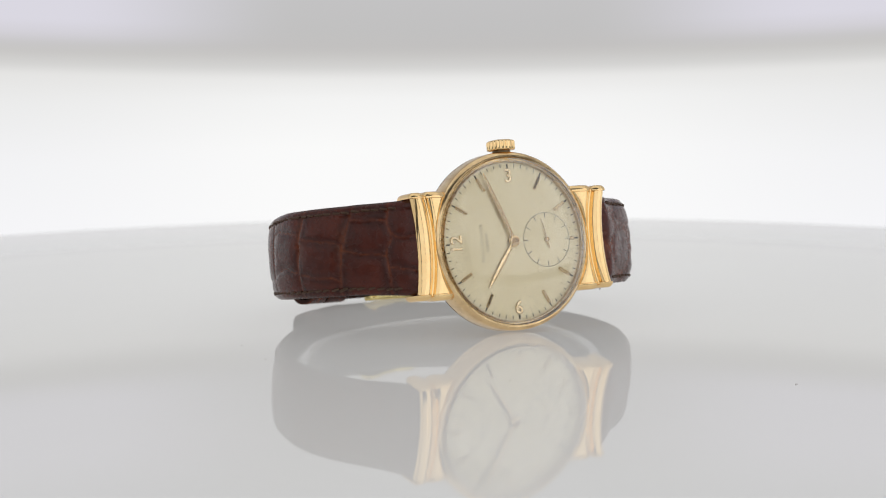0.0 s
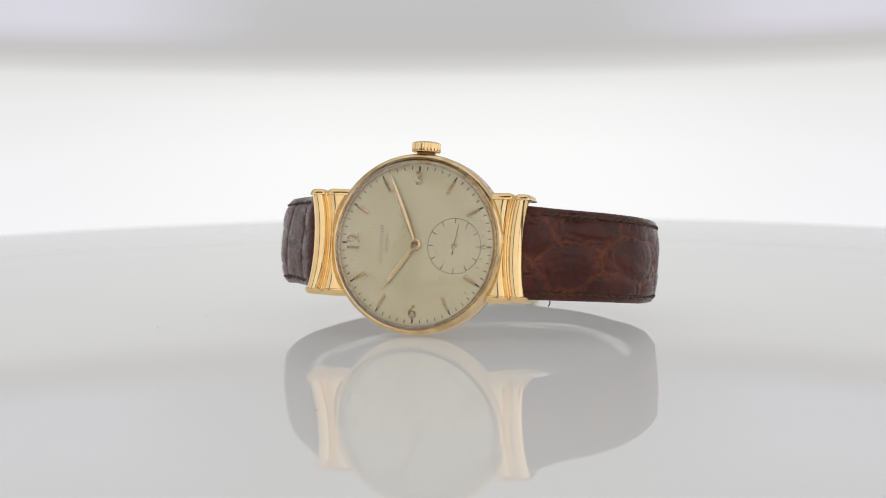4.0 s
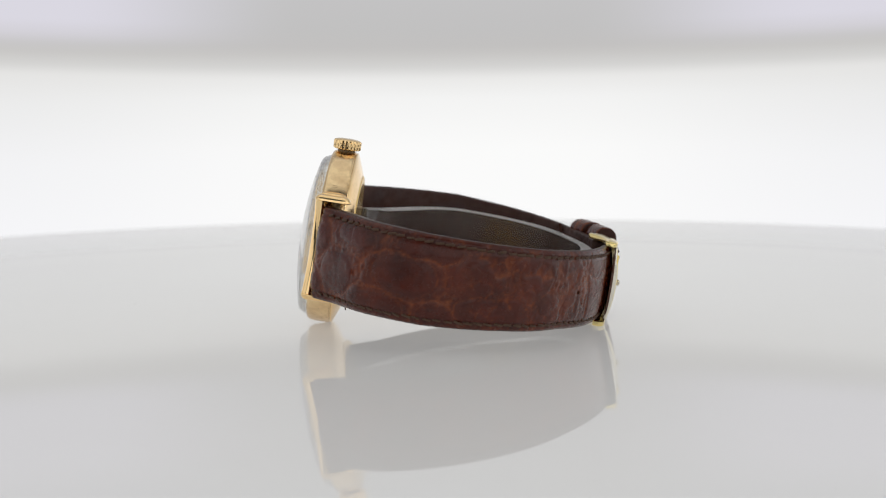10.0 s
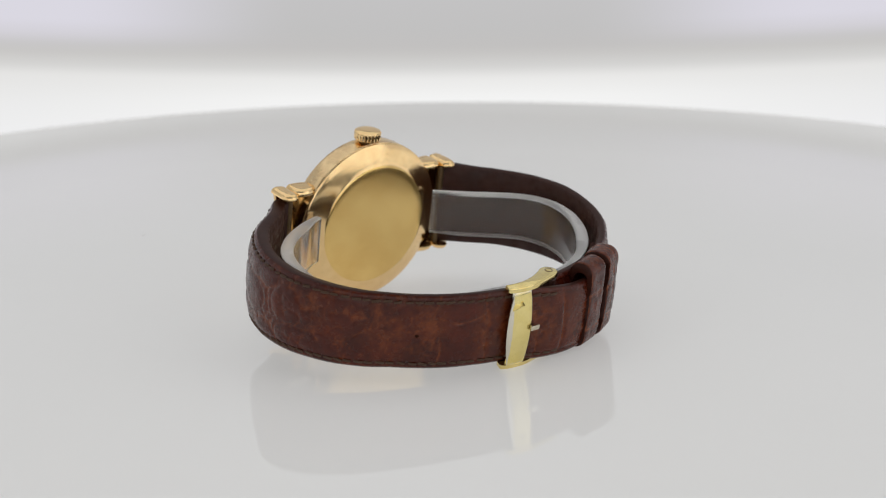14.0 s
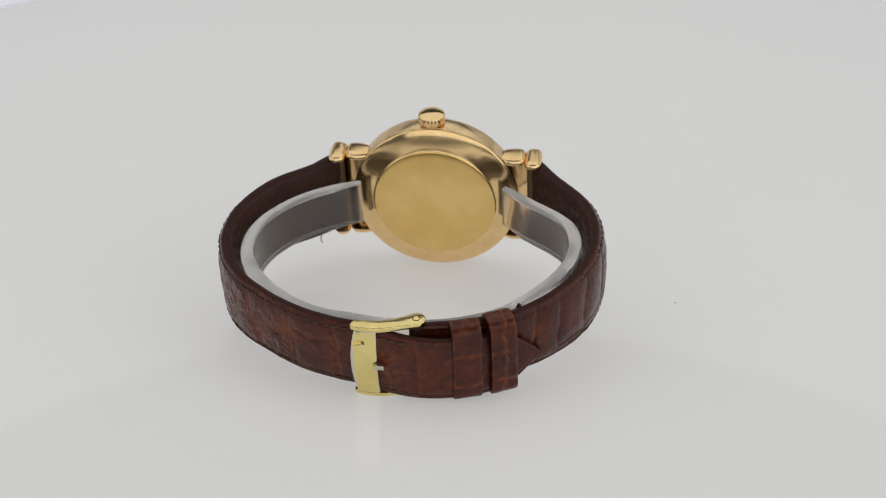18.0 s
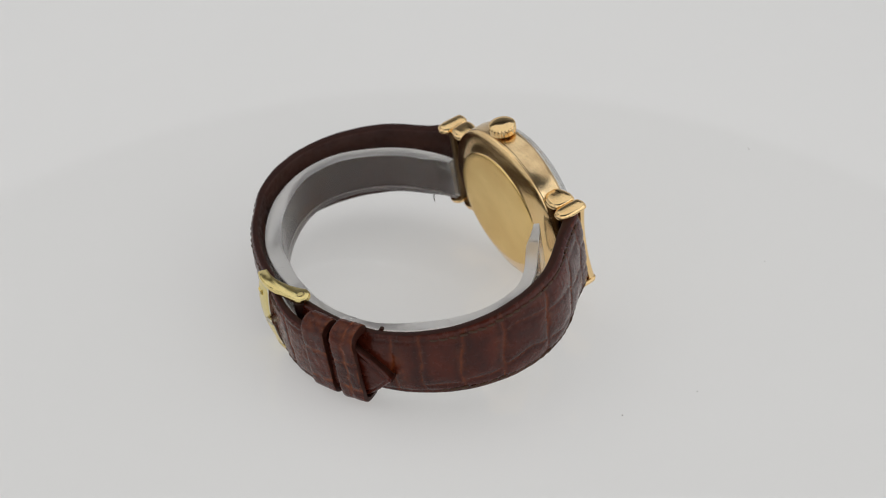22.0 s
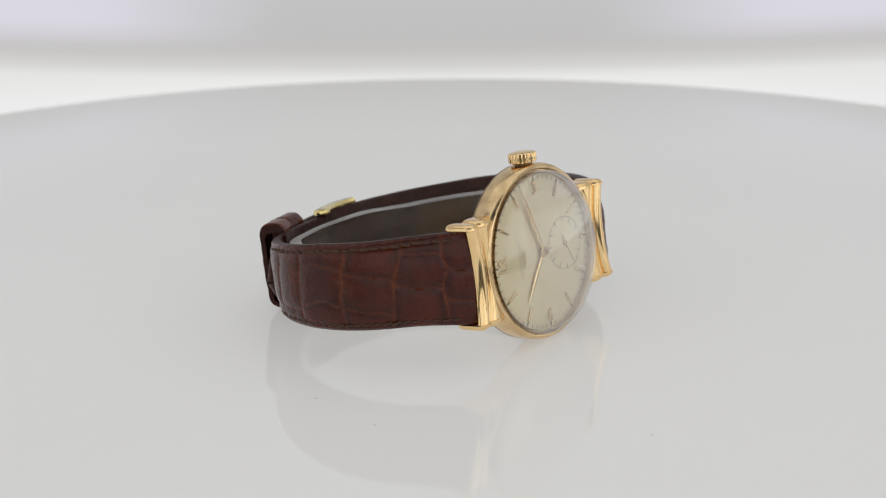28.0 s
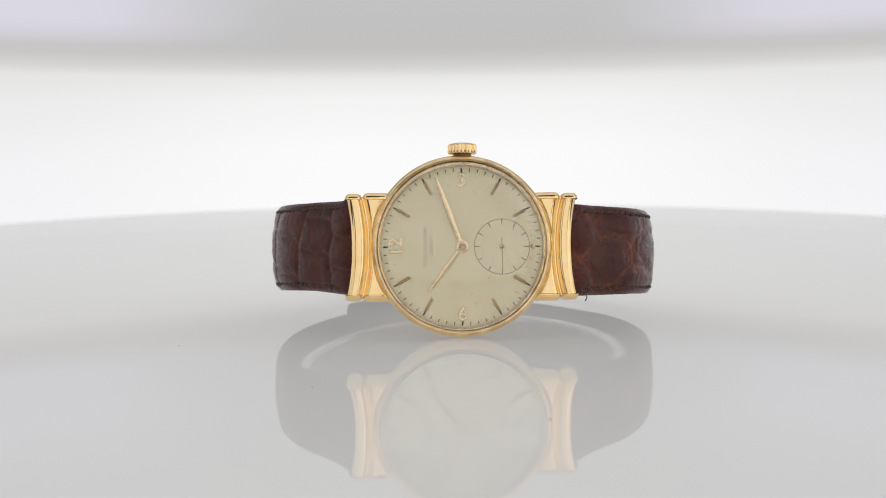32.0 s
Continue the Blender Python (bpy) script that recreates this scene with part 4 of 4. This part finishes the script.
def make_strap(watch):
    for side in (1, -1):
        part("spring_bar", rod([(19.6 * side, -9.1, -3.7), (19.6 * side, 9.1, -3.7)], 0.72, 14), SHADOW_GAP, watch, "dark steel spring bar", LEAN)
    long_half, fr, length = strap_half("strap_long_half", PATH_SIX, lerp_at([(0, 8.55), (14, 8.3), (30, 8.1), (45, 7.6), (60, 7.25), (88, 7.25), (97, 6.85), (120, 6.85)]),
                                       lerp_at([(0, 3.0), (6, 3.7), (22, 3.8), (45, 2.7), (60, 2.0), (120, 1.8)]), lerp_at([(0, 0.1), (2, 0.3), (7, 1.2), (26, 1.1), (46, 0.5), (120, 0.25)]),
                                       round_scales, watch, "dark brown alligator strap half with buckle holes",
                                       lerp_at([(0, -0.7), (14, -0.55), (30, -0.35), (45, 0.15), (60, 0.35), (85, 0.3), (105, -0.7), (120, -1.5)]), 9.0, (4.5, 93.0), 0.95, 0.5, 0.92)
    step = length / (len(fr) - 1)
    for target in ((23.9, -50), (18.9, -53), (13.6, -55), (-2.6, -58), (-7.4, -57.6)):
        i = min(range(len(fr)), key=lambda k: (fr[k][0] - Vector(target)).length)
        hole(long_half, fr, step, i * step, 0)
    strap_half("strap_short_half", PATH_TWELVE, lerp_at([(0, 8.85), (4, 8.65), (14, 8.3), (30, 8.2), (45, 7.45), (60, 7.05), (90, 6.8)]),
               lerp_at([(0, 2.8), (8, 3.1), (24, 3.1), (42, 2.5), (60, 2.0), (90, 1.8)]), lerp_at([(0, 0.1), (2, 0.3), (9, 1.2), (28, 1.1), (44, 0.6), (90, 0.3)]),
               square_scales, watch, "dark brown alligator strap half with square scales",
               lerp_at([(0, 0.0), (4, 0.12), (12, 0.6), (30, 0.95), (45, 0.85), (60, 0.4), (90, 0.2)]), 0.0, (4.5, 50.0))
    keeper(watch, (-12.4, -57.0), -17.5, -3.4, 1.25, 5.4, -7.75, 9.45, "fixed brown leather loop", 0.1, 4.0)
    keeper(watch, (-18.5, -54.2), -26.0, -3.6, 1.75, 5.0, -7.8, 9.5, "sliding brown leather loop", 0.0, 0.2)
    part("strap_fold", rod([(-3.0, 7.35, -54.9), (-3.0, 7.1, -54.9), (-3.0, 0.0, -54.8), (-3.0, -6.7, -54.9), (-3.0, -6.95, -54.9)], lambda t: 1.35 - 0.3 * abs(2 * t - 1) ** 8, 14), HIDE_PLAIN, watch, "leather folded round the buckle bar", LEAN)
    nub = rod([(-20.9, 6.0, -48.6), (-21.15, 6.9, -48.2), (-21.4, 7.7, -47.8)], lambda t: 0.6 - 0.2 * t, 8)
    part("loop_end", nub, HIDE_EDGE, watch, "frayed end of a leather loop", LEAN)
    part("loose_thread", rod([(24.0, -7.9, -7.9), (24.2, -8.8, -8.4), (24.35, -9.6, -8.4), (24.0, -10.2, -8.6)], 0.11, 6), THREAD, watch, "loose end of thread", LEAN)


def make_buckle(watch):
    # curved front plate
    arc, _ = spline([(9.15, -57.5), (9.0, -58.2), (8.2, -58.65), (6.4, -58.95), (4.0, -59.0)], 0.4)
    fr = frames(arc)
    bm = bmesh.new()
    layer = bm.verts.layers.float.new("wear")
    rows = []
    steps = 24

    def bow(f, v):
        return (1.35 - 0.15 * f) * v * v

    for i, (p, d, n) in enumerate(fr):
        f = i / (len(fr) - 1)
        ring = []
        for k in range(steps + 1):
            v = -1 + 2 * k / steps
            q = p + n * -(bow(f, v) + 0.25 * max(0, abs(v) - 0.94) / 0.06 + (0.22 if i in (0, len(fr) - 1) else 0))
            vert = bm.verts.new((q.x, v * 8.05 + 0.25, q.y))
            vert[layer] = max(0.75 - 0.36 * max(0, i - 3), 0.75 if i == len(fr) - 1 else 0.0, (abs(v) - 0.66) * 2.0, 0.1)
            ring.append(vert)
        for k in range(steps, -1, -1):
            v = -1 + 2 * k / steps
            q = p + n * (-bow(f, v) - 0.95)
            vert = bm.verts.new((q.x, v * 7.9 + 0.25, q.y))
            vert[layer] = 0.8
            ring.append(vert)
        rows.append(ring)
    m = len(rows[0])
    for a, b in zip(rows, rows[1:]):
        for i in range(m):
            bm.faces.new((a[i], a[(i + 1) % m], b[(i + 1) % m], b[i]))
    bm.faces.new(rows[0][::-1])
    bm.faces.new(rows[-1])
    buckle = part("buckle", bm, PLATE, watch, "gold-plated pin buckle worn to pale metal at its rim", LEAN, 40)
    # side arms with rounded ends
    for sign in (1, -1):
        mid = [(8.6, -56.3, 0.9), (6.2, -56.8, 1.15), (3.5, -56.7, 1.25), (0.8, -56.0, 1.3), (-1.4, -55.2, 1.5), (-3.1, -54.5, 1.75)]
        up, down = [], []
        for i, (u, n, h) in enumerate(mid):
            a, b = mid[max(i - 1, 0)], mid[min(i + 1, len(mid) - 1)]
            d = Vector((b[0] - a[0], b[1] - a[1])).normalized()
            up.append((u - d.y * h, n + d.x * h))
            down.append((u + d.y * h, n - d.x * h))
        cap = [(-3.1 - 1.75 * math.cos(radians(a)), -54.5 + 1.75 * math.sin(radians(a))) for a in range(-50, 75, 15)]
        line, _ = spline(down + cap[::-1] + up[::-1] + down[:1], 0.35)
        levels = [(7.3, 0.1), (7.37, 0.0), (8.02, 0.0), (8.2, 0.08), (8.28, 0.24)]
        bm = cushion([(p.x, p.y) for p in line[:-1]], [(c * sign + 0.3, d) for c, d in levels], lambda a, b, c: (a, c, b))
        part("buckle_arm", bm, GOLD_PALE, buckle, "", None, 40)
        part("pin_end", rod([(-3.1, 8.15 * sign + 0.3, -54.5), (-3.1, 8.34 * sign + 0.3, -54.5)], 0.55, 16), GOLD_PALE, buckle, "round pin end")
        part("pin_ring", lathe([(0.6, 0), (0.68, 0.07), (0.78, 0)], 20), SHADOW_GAP, buckle, "", Matrix.Translation((-3.1 * MM, (8.28 * sign + 0.3) * MM, -54.5 * MM)) @ Matrix.Rotation(radians(-90 * sign), 4, "X"))
    part("buckle_bar", rod([(-3.1, -7.3, -54.5), (-3.1, 7.3, -54.5)], 0.5, 12), GOLD_PALE, buckle, "thin gold bar")
    shank = rod([(-3.1, 0.4, -55.1), (0.5, 0.5, -55.6), (2.3, 0.5, -56.2), (2.95, 0.5, -57.4), (3.2, 0.5, -59.2)], 0.3, 10)
    tip = box(2.6, 4.7, 0.0, 1.0, -59.65, -59.05, 0.16)
    part("buckle_tongue", join(shank, tip), STEEL, buckle, "short pale metal tongue")
    # a small raised leaf-like emblem on the plate
    f = 0.42
    p, d, n = fr[round(f * (len(fr) - 1))]
    q = p + n * -bow(f, 5.0 / 7.85)
    turn = Matrix(((d.x, 0, n.x), (0, 1, 0), (d.y, 0, n.y))).to_4x4()
    leaf = [(-1.3, -0.25), (-0.62, -0.75), (0.12, -0.6), (0.6, -0.2), (1.45, -0.36), (1.1, 0.18), (1.25, 0.66), (0.36, 0.42), (-0.25, 0.85), (-0.85, 0.48)]
    line, _ = spline(leaf + leaf[:1], 0.12)
    part("emblem", cushion([(c.x, c.y) for c in line[:-1]], [(-0.3, 0.0), (0.03, 0.0), (0.1, 0.08), (0.13, 0.2)], lambda a, b, c: (a, b, c)), EMBLEM, buckle, "small raised maker's emblem",
         Matrix.Translation((q.x * MM, 5.0 * MM, q.y * MM)) @ turn @ Matrix.Rotation(radians(20), 4, "Z"))


def make_cuff():
    """The clear plastic ring that holds the strap open."""
    root = new("display_cuff")
    tagged(root, "clear frosted plastic display cuff inside the strap", "watch cuff")
    pts = [(15.1, -7.0), (17.4, -7.6), (20.6, -8.9), (25.4, -11.6), (29.8, -15.5), (33.0, -20.6), (34.8, -26.4), (34.9, -32.4), (32.6, -38.8), (28.6, -43.9), (23.0, -48.3), (16.6, -51.4), (8.8, -53.3), (2.0, -53.6),
           (-5.0, -53.0), (-12.0, -51.3), (-19.0, -48.2), (-24.0, -44.2), (-28.2, -38.6), (-30.9, -32.6), (-31.5, -26.4), (-29.9, -20.6), (-26.6, -16.4), (-21.4, -12.1), (-17.0, -8.5), (-14.8, -7.0)]
    path, _ = spline(pts, 0.9)
    fr = frames(path)
    bm = bmesh.new()
    rows = []

    def ease(f):
        f = max(0.0, min(1.0, f))
        return f * f * (3 - 2 * f)

    def drop(p):
        # lower where it meets the case, towards the buckle and under the long half
        near_case = 1.4 * ease(1 - (-p.y - 6.5) / 22)
        return near_case + 0.65 * ease((-p.y - 20) / 22) * ease((p.x + 29) / 18) + 0.8 * ease((p.x - 6) / 14) * ease((-p.y - 7) / 12)

    for k, (p, d, n) in enumerate(fr):
        ring = []
        slim = min(1.0, 0.5 + 0.07 * min(k, len(fr) - 1 - k)) * (1 - 0.3 * ease((-p.y - 44) / 6) * ease((6 - p.x) / 14) + 0.3 * ease((p.x - 2) / 10) * ease((-p.y - 32) / 10))
        for v, o in ((6.5, -0.1), (6.5, -2.2), (6.25, -2.5), (-3.35, -2.5), (-3.6, -2.2), (-3.6, -0.1), (-3.35, 0.0), (6.25, 0.0)):
            q = p + n * o * slim
            ring.append(bm.verts.new((q.x, v - drop(p) * (1 if v > 0 else 0.7) + (0.5 * ease(0.5 - p.x / 20) if v < 0 else 0.0), q.y)))
        rows.append(ring)
    for k, (a, b) in enumerate(zip(rows, rows[1:])):
        sanded = k < 1 or k > len(rows) - 3
        for i in range(8):
            f = bm.faces.new((a[i], a[(i + 1) % 8], b[(i + 1) % 8], b[i]))
            f.material_index = 1 if i in (0, 1, 3, 4, 5, 7) else (2 if sanded else 0)
    for ring in (rows[0][::-1], rows[-1]):
        bm.faces.new(ring).material_index = 2
    body = part("cuff_band", bm, [CUFF, CUFF_EDGE, CUFF_END], root, "", LEAN, 40)
    # round sprue marks on the upper edge
    shared = None
    for s in (0.13, 0.30, 0.46, 0.62, 0.75, 0.9):
        p, d, n = fr[int(s * (len(fr) - 1))]
        q = p + n * -1.05
        if shared is None:
            shared = smooth_mesh("sprue_mark", lathe([(0.5, 0), (0.56, 0.05), (0.64, 0.05), (0.7, 0)], 20), CUFF_EDGE)
        ob = new("sprue_mark", shared)
        ob.parent = body
        ob.matrix_basis = Matrix.Translation((q.x * MM, (6.5 - drop(p)) * MM, q.y * MM)) @ Matrix.Rotation(radians(-90), 4, "X")
    return root


def make_watch():
    root = new("wristwatch")
    tagged(root, "vintage round gold wristwatch on a brown alligator strap, standing on edge", "wristwatch")
    make_case(root)
    make_dial(root)
    pointers = make_pointers(root)
    make_crystal(root)
    make_crown(root)
    for side in (1, -1):
        make_lug(root, side)
    make_strap(root)
    make_buckle(root)
    return root, pointers


def make_dust():
    """A few dark specks lying on the disc."""
    rng = random.Random(3)
    made = []
    for x, y, r in ((-36.2, -31.6, 0.12), (-30.4, -46.9, 0.11), (11.5, -69.2, 0.11), (56.7, -75.5, 0.16)):
        bm = bmesh.new()
        bmesh.ops.create_icosphere(bm, subdivisions=2, radius=r)
        for v in bm.verts:
            v.co *= 1 + 0.35 * noise.noise(v.co * 6 + Vector((x, y, 0)))
            v.co.z = max(-0.02, v.co.z * 0.5 + r * 0.3)
        ob = new("dust_speck", smooth_mesh("dust_speck", bm, DUST))
        tagged(ob, "tiny dark speck of dust on the white disc", "dust speck", "dust on the disc")
        made.append((ob, Vector((x * MM, y * MM, 0.00002))))
    return made


studio()
disc_thing = turntable()
panel_thing = backlight()
watch_thing, (hour_hand, minute_hand, seconds_hand) = make_watch()
cuff_thing = make_cuff()
specks = make_dust()


# ---------------------------------------------------------------- what moves
def motions():
    turned = [(t, Matrix.Rotation(radians(a), 4, "Z")) for t, a in TURN]
    walk(disc_thing, turned)
    stand = Matrix.Translation((HUB.x, HUB.y, 0))
    walk(watch_thing, [(t, m @ stand) for t, m in turned])
    walk(cuff_thing, [(t, m @ stand) for t, m in turned])
    for ob, place in specks:
        walk(ob, [(t, m @ Matrix.Translation(place)) for t, m in turned])
    # keyed with the lens swing, so the panel holds its place in view
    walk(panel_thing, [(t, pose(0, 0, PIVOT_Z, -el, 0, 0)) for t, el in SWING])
    walk(seconds_hand, [(t, local(7.5, 0, -0.55, SECOND_AT + 6 * t)) for t in range(0, 33, 2)])
    walk(minute_hand, [(t, local(0, 0, -0.14, MINUTE_AT + 0.1 * (t - 2.3))) for t in (0, 16, 32)])
    walk(hour_hand, [(t, local(0, 0, -0.42, HOUR_AT + (t - 2.3) / 120)) for t in (0, 32)])


motions()
